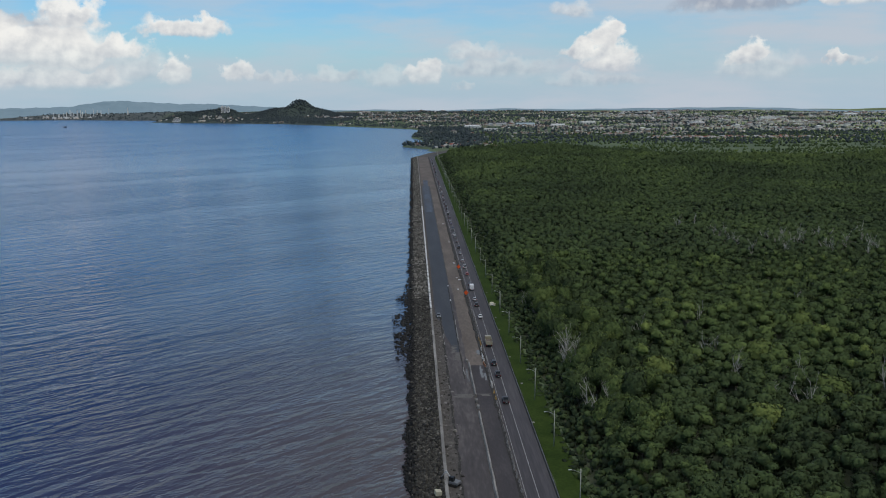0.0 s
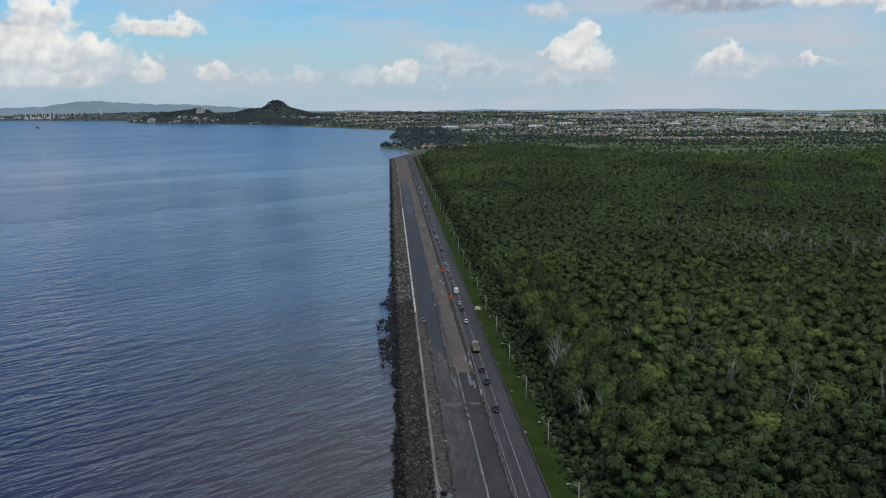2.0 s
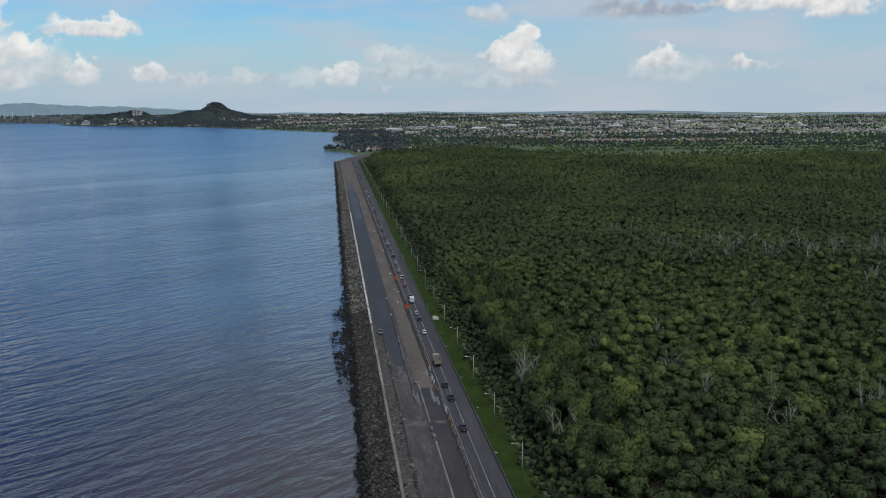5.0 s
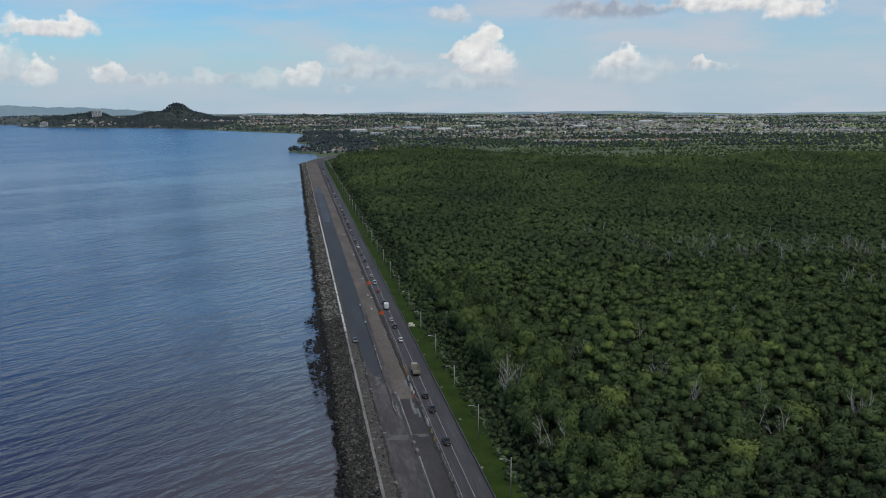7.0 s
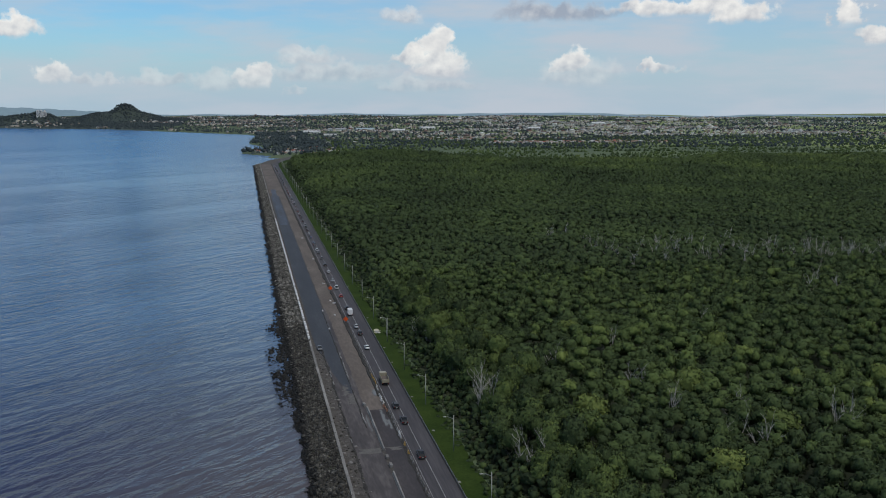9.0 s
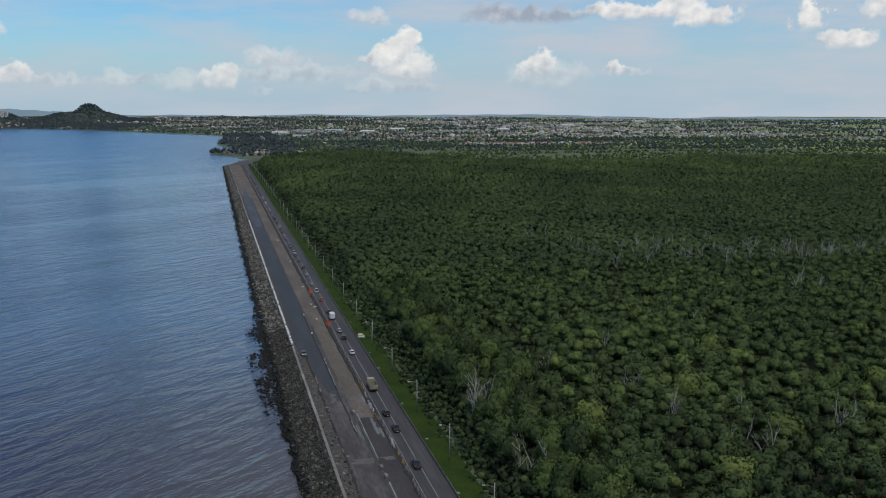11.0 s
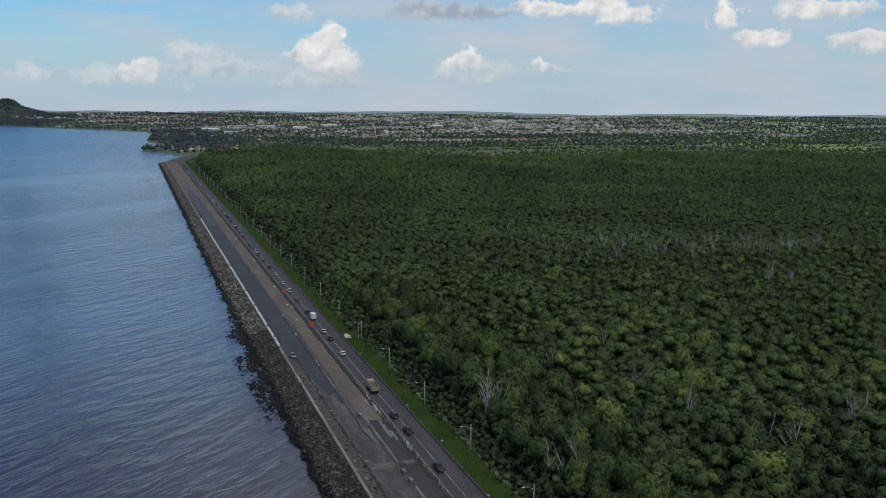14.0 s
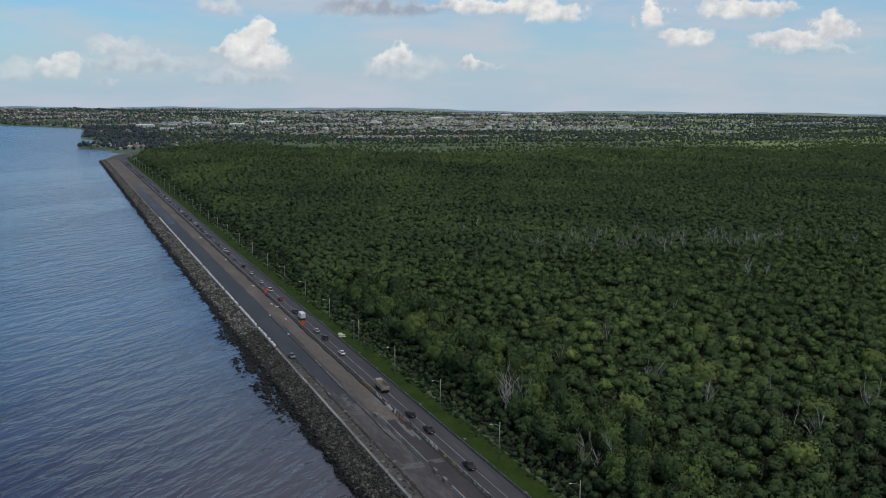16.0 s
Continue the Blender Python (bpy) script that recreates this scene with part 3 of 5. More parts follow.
def bend_x(y):
    return np.interp(y, [b[0] for b in BEND], [b[1] for b in BEND])


def tint_of(p, seed, loose=1.0):
    r = np.random.default_rng(seed)
    x, y = p[:, 0], p[:, 1]
    t = 0.43 - 0.06 * smooth01(y, 330, 620) + 0.06 * smooth01(y, 1000, 1500) + 0.10 * field_noise(x, y, 170, 3) + 0.07 * field_noise(x, y, 45, 4) + 0.08 * smooth01(y, 700, 1000) * field_noise(x, y, 420, 6) + r.normal(0, 0.13, len(p)) * loose
    return np.where(r.uniform(size=len(p)) < 0.05, t + 0.22 * loose, t)


def tall(p, seed, rough_=1.0):
    """Height of the canopy: taller trees near the road, lower mangrove farther inland."""
    r = np.random.default_rng(seed)
    x, y = p[:, 0], p[:, 1]
    return 9.6 + 4.2 * smooth01(y, 540, 330) + 1.5 * field_noise(x, y, 120, 5) - 2.6 * smooth01(x, 28, 14) + r.normal(0, 1.3, len(p)) * rough_


SHAPE_A = [crown_shape(s, 560, 0.075, 5, 9, 13) for s in range(6)]
SHAPE_B = [crown_shape(20 + s, 140, 0.112, 4, 7, 11) for s in range(6)]
SHAPE_BB = [crown_shape(30 + s, 70, 0.14, 3, 7, 9) for s in range(6)]
SHAPE_C = [crown_shape(40 + s, 14, 0.21, 3, 6, 7) for s in range(6)]
SHAPE_D = [crown_shape(60 + s, 3, 0.26, 2, 6, 5) for s in range(6)]
SHAPE_E = [crown_shape(80 + s, 1, 0.2, 2, 5, 4) for s in range(6)]

first = scatter(15, 420, 150, 520, 4.2, lambda x, y: in_view(x, y), 11)
singled = (first[:, 0] < 33) & (first[:, 1] > 225) & (first[:, 1] < 480)
near_spots = first[singled][:300]
rest = np.concatenate([first[~singled], first[singled][300:]])
BRIGHT = np.array([(57, 234.5), (79, 298), (40, 281), (86, 258.5), (111, 339), (29.5, 318), (142, 289), (18, 390), (65, 366)], float)
rest = rest[(np.hypot(rest[:, None, 0] - BRIGHT[None, :, 0], rest[:, None, 1] - BRIGHT[None, :, 1]) > 5.0).all(1)]
beyond = rest[rest[:, 1] > 385]
rest = rest[rest[:, 1] <= 385]
grow("farther_forest", beyond, np.clip(rng.normal(2.85, 0.75, len(beyond)), 1.6, 5.6), tall(beyond, 9), tint_of(beyond, 9, 0.9), SHAPE_BB, 9, "dense green mangrove canopy with uneven rounded crowns", [LEAF_STUFF])
grow("near_forest", rest, np.clip(rng.normal(2.75, 0.8, len(rest)), 1.5, 5.6), tall(rest, 1), tint_of(rest, 1), SHAPE_B, 1, "dense dark green mangrove canopy of rounded crowns", [LEAF_STUFF])
mid = scatter(15, 1000, 520, 1000, 5.3, lambda x, y: in_view(x, y), 12)
grow("middle_forest", mid, np.clip(rng.normal(3.5, 0.95, len(mid)), 1.9, 6.2), tall(mid, 2, 0.6), tint_of(mid, 2, 0.45) - 0.03, SHAPE_C, 2,
     "dense dark green mangrove canopy farther inland", [LEAF_MID], lift=0.6)
far = scatter(15, 2300, 1000, 2100, 6.9, lambda x, y: in_view(x, y) & (y < forest_edge(x)) & (x > 11 + bend_x(y)), 13)
# tint lifted towards larger x, standing for haze over the canopy
grow("far_forest", far, np.clip(rng.normal(5.0, 1.1, len(far)), 3, 8), tall(far, 3, 0.45), tint_of(far, 3, 0.4) + 0.10 * smooth01(far[:, 0], 150, 700), SHAPE_D, 3,
     "wide dark mangrove forest reaching the town", [LEAF_MID], lift=1.1)
# scrub and grassland with scattered trees, then trees between the houses and on the hill
scrub = scatter(30, 3000, 1420, 2500, 13, lambda x, y: in_view(x, y) & (y > forest_edge(x) - 30) & (x > 30 + bend_x(y)) & (field_noise(x * 0.5, y * 1.5, 240, 9) + rng.normal(0, 0.35, x.shape) + 0.9 * smooth01(1760 - y, 0, 250) > -0.1), 14)
grow("scrub", scrub, np.clip(rng.normal(5.0, 1.7, len(scrub)), 2.2, 9), rng.uniform(2.5, 6, len(scrub)), tint_of(scrub, 4, 0.5) + 0.06, SHAPE_E, 4, "scrubby trees on rough grassland", [LEAF_MID], "scrub")


def town_density(x, y):
    """Where houses crowd (high) and where trees and gaps lie between them (low), in belts across the slope."""
    return 0.75 * field_noise(x * 0.45, y * 1.25, 420, 71) + 0.55 * field_noise(x * 0.7, y * 1.2, 170, 72) - 0.9 * smooth01(x, 1700, 2900) + 0.12 + 0.45 * np.exp(-((x - 1000) / 550) ** 2 - ((y - 2850) / 650) ** 2)


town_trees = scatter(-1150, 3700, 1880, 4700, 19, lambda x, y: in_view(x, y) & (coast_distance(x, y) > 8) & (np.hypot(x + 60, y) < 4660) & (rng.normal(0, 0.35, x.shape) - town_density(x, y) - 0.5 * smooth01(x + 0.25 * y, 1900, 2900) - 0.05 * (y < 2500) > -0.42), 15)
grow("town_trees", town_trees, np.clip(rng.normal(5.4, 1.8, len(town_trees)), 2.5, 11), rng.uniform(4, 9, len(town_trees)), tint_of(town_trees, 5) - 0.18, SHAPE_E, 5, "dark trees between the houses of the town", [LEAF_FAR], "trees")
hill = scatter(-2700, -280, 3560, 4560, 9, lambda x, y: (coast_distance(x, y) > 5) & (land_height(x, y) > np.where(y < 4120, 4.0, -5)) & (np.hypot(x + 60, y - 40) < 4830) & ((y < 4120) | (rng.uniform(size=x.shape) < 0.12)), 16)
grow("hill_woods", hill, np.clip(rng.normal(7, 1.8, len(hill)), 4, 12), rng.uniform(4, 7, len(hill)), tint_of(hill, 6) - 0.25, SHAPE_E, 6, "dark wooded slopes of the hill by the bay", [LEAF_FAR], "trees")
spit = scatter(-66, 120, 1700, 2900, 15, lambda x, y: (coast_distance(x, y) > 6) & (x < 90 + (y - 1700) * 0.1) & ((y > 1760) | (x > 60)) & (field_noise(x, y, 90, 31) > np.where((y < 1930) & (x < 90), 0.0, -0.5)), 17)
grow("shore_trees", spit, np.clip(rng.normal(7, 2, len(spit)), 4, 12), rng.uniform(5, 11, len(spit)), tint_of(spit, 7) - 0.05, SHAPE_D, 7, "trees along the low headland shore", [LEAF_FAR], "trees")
# shrubs where the verge meets the forest
edge = scatter(2.4, 15.5, 150, 1480, 2.3, lambda x, y: rng.uniform(size=x.shape) < np.where(y < 600, 0.9, 0.45), 18)
grow("edge_shrubs", edge, np.clip(rng.normal(1.2, 0.3, len(edge)) + 0.07 * edge[:, 0], 0.7, 3.0), np.clip(0.7 + np.maximum(edge[:, 0] - 4.0, 0) * 0.62 + rng.normal(0, 0.6, len(edge)), 0.7, 9.0), tint_of(edge, 8) - 0.14, SHAPE_C, 8, "low dark shrubs along the grass verge", [LEAF_STUFF], "shrubs")


def limb_tree(bm, r, height, spread, levels, r0):
    """A tapered trunk that forks into limbs."""
    def go(a, d, length, rad, level):
        d2 = (d + Vector((r.normal(), r.normal(), r.normal() * 0.5)) * 0.14).normalized()
        mid_ = a + d * length * 0.55
        b = mid_ + d2 * length * 0.45
        rod(bm, a, mid_, rad, rad * 0.8, 5 if level else 6)
        rod(bm, mid_, b, rad * 0.8, rad * 0.55, 5)
        if level >= levels:
            return
        for _ in range(3 if level else 4):
            n_ = (d + Vector((r.normal(), r.normal(), r.normal() * 0.4)) * spread).normalized()
            n_.z = max(n_.z, 0.35)
            q = r.uniform(0.4, 1.0)
            go(a + d * length * q if q < 0.55 else mid_ + d2 * length * (q - 0.55), n_.normalized(), length * r.uniform(0.5, 0.75), rad * 0.55, level + 1)
    go(Vector((0, 0, -0.3)), Vector((r.normal() * 0.06, r.normal() * 0.06, 1)).normalized(), height * 0.5, r0, 0)
    return bm


def tree(seed, leaves_=None):
    """A mangrove tree: trunk with limbs, and a crown of leaf tufts."""
    r = np.random.default_rng(seed)
    top = new("tree")
    bm = bmesh.new()
    limb_tree(bm, r, 9.0, 0.55, 1, 0.20)
    part("trunk", bm, BARK, top)
    V, Q, L, N = SHAPE_A[seed % 6]
    me = mesh_quads("crown", V * np.array((3.7, 3.7, 3.9)) + np.array((0, 0, 5.6)), Q, [leaves_ or LEAF_THING], tris=L, puff=N)
    ob = new("crown", me)
    ob.parent = top
    if leaves_:
        return tagged(top, "tall broad tree with a fresh yellow-green crown in the forest", "tree", "bright trees in the forest")
    return tagged(top, "mangrove tree with a dense rounded green crown", "tree", "trees along the verge")


trees = [tree(s) for s in range(6)]
tree_z = land_height(near_spots[:, 0], near_spots[:, 1])
for i, (x, y) in enumerate(near_spots):
    s = float(np.clip(rng.normal(0.92, 0.18), 0.6, 1.4))
    m = Matrix.LocRotScale((x, y, tree_z[i]), Euler((0, 0, rng.uniform(0, 6.28))), (s, s, s * rng.uniform(0.95, 1.15) * (1.12 + 0.28 * float(smooth01(x, 15, 27)))))
    if i < 6:
        trees[i].matrix_basis = m
    else:
        copy_thing(trees[int(rng.integers(6))], m).scale = m.to_scale()

bright_kinds = [tree(s, LEAF_BRIGHT) for s in range(6, 9)]
for i, (x, y) in enumerate(BRIGHT):
    q = float(rng.uniform(1.3, 1.75))
    m = Matrix.LocRotScale((x, y, -1.2), Euler((0, 0, rng.uniform(0, 6.28))), (q, q, 1.72))
    if i < 3:
        bright_kinds[i].matrix_basis = m
    else:
        copy_thing(bright_kinds[i % 3], m).scale = (q, q, 1.72)


def dead_tree(seed):
    """A bare upright tree, about 10 m: a wandering tapered trunk or two, with steep forked limbs and twigs."""
    r = np.random.default_rng(seed)
    bm = bmesh.new()

    def limb(a, d, length, rad, level):
        n = 5 if level == 0 else 3
        for k in range(n):
            d = (d + Vector((r.normal(), r.normal(), r.normal() * 0.3)) * (0.10 if level == 0 else 0.2) + Vector((0, 0, 0.10))).normalized()
            b = a + d * length / n
            rod(bm, a, b, rad * (1 - 0.8 * k / n), rad * (1 - 0.8 * (k + 1) / n), 6 if level == 0 else 5 - level)
            if level < 2 and (level > 0 or k > 0):
                for _ in range(int(r.integers(1, 4))):
                    t = r.uniform(0, 6.28)
                    side = Vector((math.cos(t), math.sin(t), 0))
                    limb(a.lerp(b, r.uniform(0.2, 1.0)), (d * r.uniform(0.75, 1.2) + side * 0.48).normalized(), length * r.uniform(0.28, 0.46), rad * 0.55 * (1 - 0.4 * k / n), level + 1)
            a = b
    limb(Vector((0, 0, -0.3)), Vector((0, 0, 1)), 10.0, 0.18, 0)
    if seed % 2:
        limb(Vector((0.4, 0.2, -0.3)), Vector((0.18, 0.06, 1)).normalized(), 8.8, 0.15, 0)
    return tagged(part("dead_tree", bm, DEAD), "bare pale dead tree standing in the forest", "tree", "dead trees")


# place and height of the bare trees
SNAGS = [(13.5, 303.5, 16.5), (15.4, 300.5, 16), (12.3, 305, 14.5), (14.2, 306.5, 15), (11.8, 402, 9.5), (13.0, 390, 9.5), (12.5, 262, 12.5), (16.5, 258.5, 13.5), (43.8, 328, 15.5), (71.3, 342, 15.5), (63.5, 277.3, 15.5), (79, 271.6, 15.5), (60.5, 301.5, 15.5), (66, 250, 15),
         (104, 257, 18), (100, 253, 17), (218, 436, 16), (219, 418, 16.5), (202, 416, 17)]
for k in range(90):
    x = float(rng.uniform(145, 430))
    SNAGS.append((x, float(600 - 0.38 * (x - 100) + rng.normal(0, 26)), float(rng.uniform(11.5, 14.5))))
for k in range(6):
    SNAGS.append((float(rng.uniform(40, 260)), float(rng.uniform(240, 420)), float(rng.uniform(14.5, 16.5))))
snag_kinds = [dead_tree(100 + s) for s in range(6)]
for i, (x, y, h) in enumerate(SNAGS):
    s = h / 10.5
    m = Matrix.LocRotScale((x, y, float(land_height(np.array([x]), np.array([y]))[0])), Euler((0, 0, rng.uniform(0, 6.28))), (s, s, s))
    if i < 6:
        snag_kinds[i].matrix_basis = m
    else:
        copy_thing(snag_kinds[i % 6], m).scale = (s, s, s)

# ---- street lamps along the verge ----


def street_lamp():
    top = new("street_lamp")
    bm = bmesh.new()
    rod(bm, (0, 0, -0.1), (0, 0, 10.5), 0.17, 0.11, 8)
    part("pole", bm, POLE_WOOD, top, smooth=True)
    bm = bmesh.new()
    rod(bm, (0, 0, 9.4), (-1.4, 0, 10.1), 0.05, 0.045, 6)
    rod(bm, (-1.4, 0, 10.1), (-2.3, 0, 10.2), 0.045, 0.04, 6)
    part("arm", bm, STEEL, top)
    bm = bmesh.new()
    box(bm, -3.0, -2.2, -0.16, 0.16, 10.12, 10.30, 0.05)
    part("lamp_head", bm, STEEL, top, "grey lamp head")
    return tagged(top, "tall pale street lamp pole standing on the grass verge", "street lamp", "street lamps along the verge")


lamp = street_lamp()
lamp.matrix_basis = pose(0, 162, 0.05)
for k in range(1, 34):
    y = 162 + 40.35 * k
    x = float(np.interp(y, [1480, 1560, 1640], [0, 8, 30]))
    copy_thing(lamp, pose(x, y, 0.05, 0, 0, float(rng.normal(0, 3))))
bm = bmesh.new()
rod(bm, (0, 0, 0), (0, 0, 7.0), 0.13, 0.10, 8)
utility = tagged(part("utility_pole", bm, POLE_WOOD), "short bare pole on the grass verge", "pole")
utility.matrix_basis = pose(1.2, 414, 0.0)

# ---- guardrail on the inland side of the road ----


def guardrail(length):
    top = new("guardrail")
    bm = bmesh.new()
    prism_pts = [(0.00, 0.45), (0.05, 0.50), (0.00, 0.56), (0.00, 0.64), (0.05, 0.70), (0.00, 0.76), (-0.03, 0.76), (-0.03, 0.45)]
    a = [bm.verts.new((x, 0, z)) for x, z in prism_pts]
    b = [bm.verts.new((x, length, z)) for x, z in prism_pts]
    for i in range(len(a)):
        j = (i + 1) % len(a)
        bm.faces.new((a[i], a[j], b[j], b[i]))
    bmesh.ops.recalc_face_normals(bm, faces=bm.faces)
    part("rail", bm, STEEL, top)
    for k in range(int(length // 4)):
        bm = bmesh.new()
        box(bm, 0.04, 0.16, k * 4.0 + 0.4, k * 4.0 + 0.55, -0.1, 0.74)
        part("post", bm, STEEL, top)
    return tagged(top, "galvanised steel guardrail on posts beside the road", "guardrail", "guardrails along the road")


rail = guardrail(40.0)
rail.matrix_basis = pose(-4.0, 130, 0.05)
for k in range(1, 34):
    copy_thing(rail, pose(-4.0, 130 + 40 * k, 0.05))

# ---- seawall, parapet blocks, medians ----


CAST = material("cast_concrete", [(0.1, (0.11, 0.106, 0.10)), (0.5, (0.20, 0.193, 0.18)), (0.9, (0.34, 0.328, 0.306))], scale=0.3, rough=0.85, fine=9, stretch=(1, 0.3, 1), vary=0.25)


def wall_run(name, x, y0, y1, width, height, label, mat_=None, step_=10.0, group="", category="wall", wob_=0.03):
    """Concrete wall of cast lengths, each its own piece, with open joints."""
    top = new(name)
    top.matrix_basis = pose(x, y0, 0)
    y, i = 0.0, 0
    r = np.random.default_rng(int(abs(y0)))
    mesh = None
    while y < y1 - y0 - 0.5:
        if mesh is None:
            bm = bmesh.new()
            prism_ = [(-width / 2 - 0.12, -0.4), (width / 2 + 0.12, -0.4), (width / 2 + 0.12, 0.22), (width / 2 - 0.04, 0.45), (width / 2 - 0.08, height), (-width / 2 + 0.08, height), (-width / 2 + 0.04, 0.45), (-width / 2 - 0.12, 0.22)]
            a = [bm.verts.new((px, 0.03, pz)) for px, pz in prism_]
            b = [bm.verts.new((px, step_ - 0.03, pz)) for px, pz in prism_]
            bm.faces.new(a)
            bm.faces.new(b[::-1])
            for q in range(8):
                bm.faces.new((a[q], b[q], b[(q + 1) % 8], a[(q + 1) % 8]))
            bmesh.ops.recalc_face_normals(bm, faces=bm.faces)
            piece = part("wall_segment", bm, mat_ or CAST, top)
            mesh = piece.data
        else:
            piece = new("wall_segment", mesh)
            piece.parent = top
        piece.matrix_basis = pose(float(r.normal(0, wob_)), y, float(r.normal(0, 0.03)), 0, 0, float(r.normal(0, 0.08)))
        y += step_
        i += 1
    return tagged(top, label, category, group)


wall_run("seawall", -31.3, -150, 1510, 0.95, 1.05, "pale grey concrete seawall above the rock slope")
wall_run("concrete_median", -19.0, 287, 324.4, 0.55, 0.85, "pale concrete median barrier between old and new asphalt", group="concrete medians", category="barrier", step_=6.2, wob_=0.02)
wall_run("concrete_median", -19.05, 180, 271, 0.55, 0.85, "long pale concrete median barrier between old and new asphalt", group="concrete medians", category="barrier", step_=6.5, wob_=0.02)


def small_block(name, mat_, sx, sy, sz, label, group, category="block"):
    bm = bmesh.new()
    box(bm, -sx / 2, sx / 2, -sy / 2, sy / 2, 0, sz, 0.06)
    return tagged(part(name, bm, mat_), label, category, group)


blk = small_block("concrete_block", CAST, 0.8, 2.0, 0.9, "pale concrete block in the median gap", "median blocks")
blk.matrix_basis = pose(-19, 275.5, 0.1)
copy_thing(blk, pose(-19.1, 281.5, 0.1))
copy_thing(blk, pose(-19.6, 326.5, 0.1, 0, 0, 8))
PARAPET = plain("pale_precast", (0.66, 0.655, 0.64), 0.7, scale=0.6, vary=0.2)
# pale blocks standing on the crown of the seawall
form = small_block("parapet_block", PARAPET, 0.8, 2.2, 0.8, "white concrete parapet block standing on the seawall", "parapet blocks")
form.matrix_basis = pose(-31.3, 412, 1.03)
y = 412.0
while y < 800:
    y += float(rng.choice([3.4, 4.2, 5.6, 8.0], p=[0.35, 0.3, 0.2, 0.15]))
    copy_thing(form, pose(-31.3 + float(rng.normal(0, 0.04)), y, 1.03, 0, 0, float(rng.normal(0, 2))))


def jersey(mat_, label):
    """A water-filled plastic barrier with a wide foot."""
    bm = bmesh.new()
    prism(bm, [(-0.28, 0), (0.28, 0), (0.28, 0.16), (0.12, 0.4), (0.09, 0.8), (-0.09, 0.8), (-0.12, 0.4), (-0.28, 0.16)], -0.75, 0.75)
    bmesh.ops.rotate(bm, verts=bm.verts, matrix=Matrix.Rotation(radians(90), 3, "Z"))
    return tagged(part("traffic_barrier", bm, mat_), label, "barrier", "traffic barriers along the road works")


FADED_RED = plain("faded_red_plastic", (0.28, 0.14, 0.085), 0.6, scale=0.8)
DULL_WHITE = plain("dirty_white_plastic", (0.46, 0.45, 0.43), 0.6, spread=0.4, scale=0.9, vary=0.5)
DULL_GREY = plain("dirty_concrete", (0.17, 0.16, 0.15), 0.8, spread=0.4, scale=0.9, vary=0.5)
J_WHITE = jersey(DULL_WHITE, "white plastic traffic barrier beside the open lane")
J_YELLOW = jersey(YELLOW, "faded yellow plastic traffic barrier beside the open lane")
J_ORANGE = jersey(FADED_RED, "faded orange-brown plastic traffic barrier beside the open lane")
J_GREY = jersey(DULL_GREY, "grey concrete traffic barrier beside the open lane")
J_WHITE.matrix_basis, J_YELLOW.matrix_basis, J_ORANGE.matrix_basis, J_GREY.matrix_basis = pose(-12.8, 296, 0.1), pose(-12.7, 284, 0.1), pose(-13.2, 320, 0.1), pose(-12.6, 262, 0.1)
RUNS = [(J_GREY, 180, 281, 2.6), (J_YELLOW, 286, 292, 2.1), (J_WHITE, 298, 303, 2.2), (J_GREY, 304, 320, 2.5), (J_ORANGE, 322, 326, 2.3), (J_WHITE, 327.5, 336, 2.6), (J_WHITE, 341, 347, 2.4), (J_YELLOW, 349, 358, 2.2), (J_GREY, 360, 420, 3.4)]
for kind_, y0, y1, st in RUNS:
    y = y0
    while y < y1:
        if rng.uniform() < 0.9:
            copy_thing(kind_, pose(-12.75 + float(rng.normal(0, 0.12)) - 0.5 * float(320 < y < 345), y, 0.1, 0, 0, float(rng.normal(0, 6))))
        y += st * float(rng.uniform(0.85, 1.2))
# low dark kerb ridge of milled spoil between base strip and open lane
strip("spoil_ridge", SPOIL, wavy(335, 1500, 5, -13.9, -12.7, 0.18, 19), 0.42, "dark ridge of milled spoil along the open lane", category="spoil", thick=0.6)
strip("near_spoil_ridge", SPOIL, wavy(150, 335, 4, -13.5, -12.5, 0.15, 20), 0.20, "dark crumbled edge along the new asphalt", category="spoil", thick=0.4)

# ---- lane paint ----
strip("lane_line", PAINT_LINE, [(-150, -8.80, -8.64), (1480, -8.80, -8.64)], 0.108, "worn white centre line on the road", category="road marking", thick=0.005)
strip("edge_line", PAINT_LINE, [(-150, -11.86, -11.74), (1480, -11.86, -11.74)], 0.108, "thin worn edge line on the road", category="road marking", thick=0.005)
for k, (y0, y1, xl, xr, se) in enumerate([(307, 322, -15.6, -14.7, 1), (304, 312, -14.4, -13.8, 2), (336, 343, -15.2, -13.9, 3), (303, 318, -20.6, -20.2, 7)]):
    strip("puddle", PUDDLE, wavy(y0, y1, 1.6, xl, xr, 0.22, 50 + se), 0.135, "shallow pale puddle on the asphalt", category="puddle", thick=0.01)

# ---- rocks of the sea slope ----


def rock_shape(seed):
    r = np.random.default_rng(seed)
    bm = bmesh.new()
    bmesh.ops.create_cube(bm, size=1.0)
    bmesh.ops.subdivide_edges(bm, edges=bm.edges[:], cuts=1, use_grid_fill=True)
    bm.verts.index_update()
    for v in bm.verts:
        v.co = v.co.normalized() * (0.5 + r.normal(0, 0.07)) * Vector((1.0, 0.85, 0.75)) + v.co * 0.18
    V = np.array([v.co[:] for v in bm.verts])
    Q = np.array([[v.index for v in f.verts] for f in bm.faces])
    bm.free()
    return V, Q


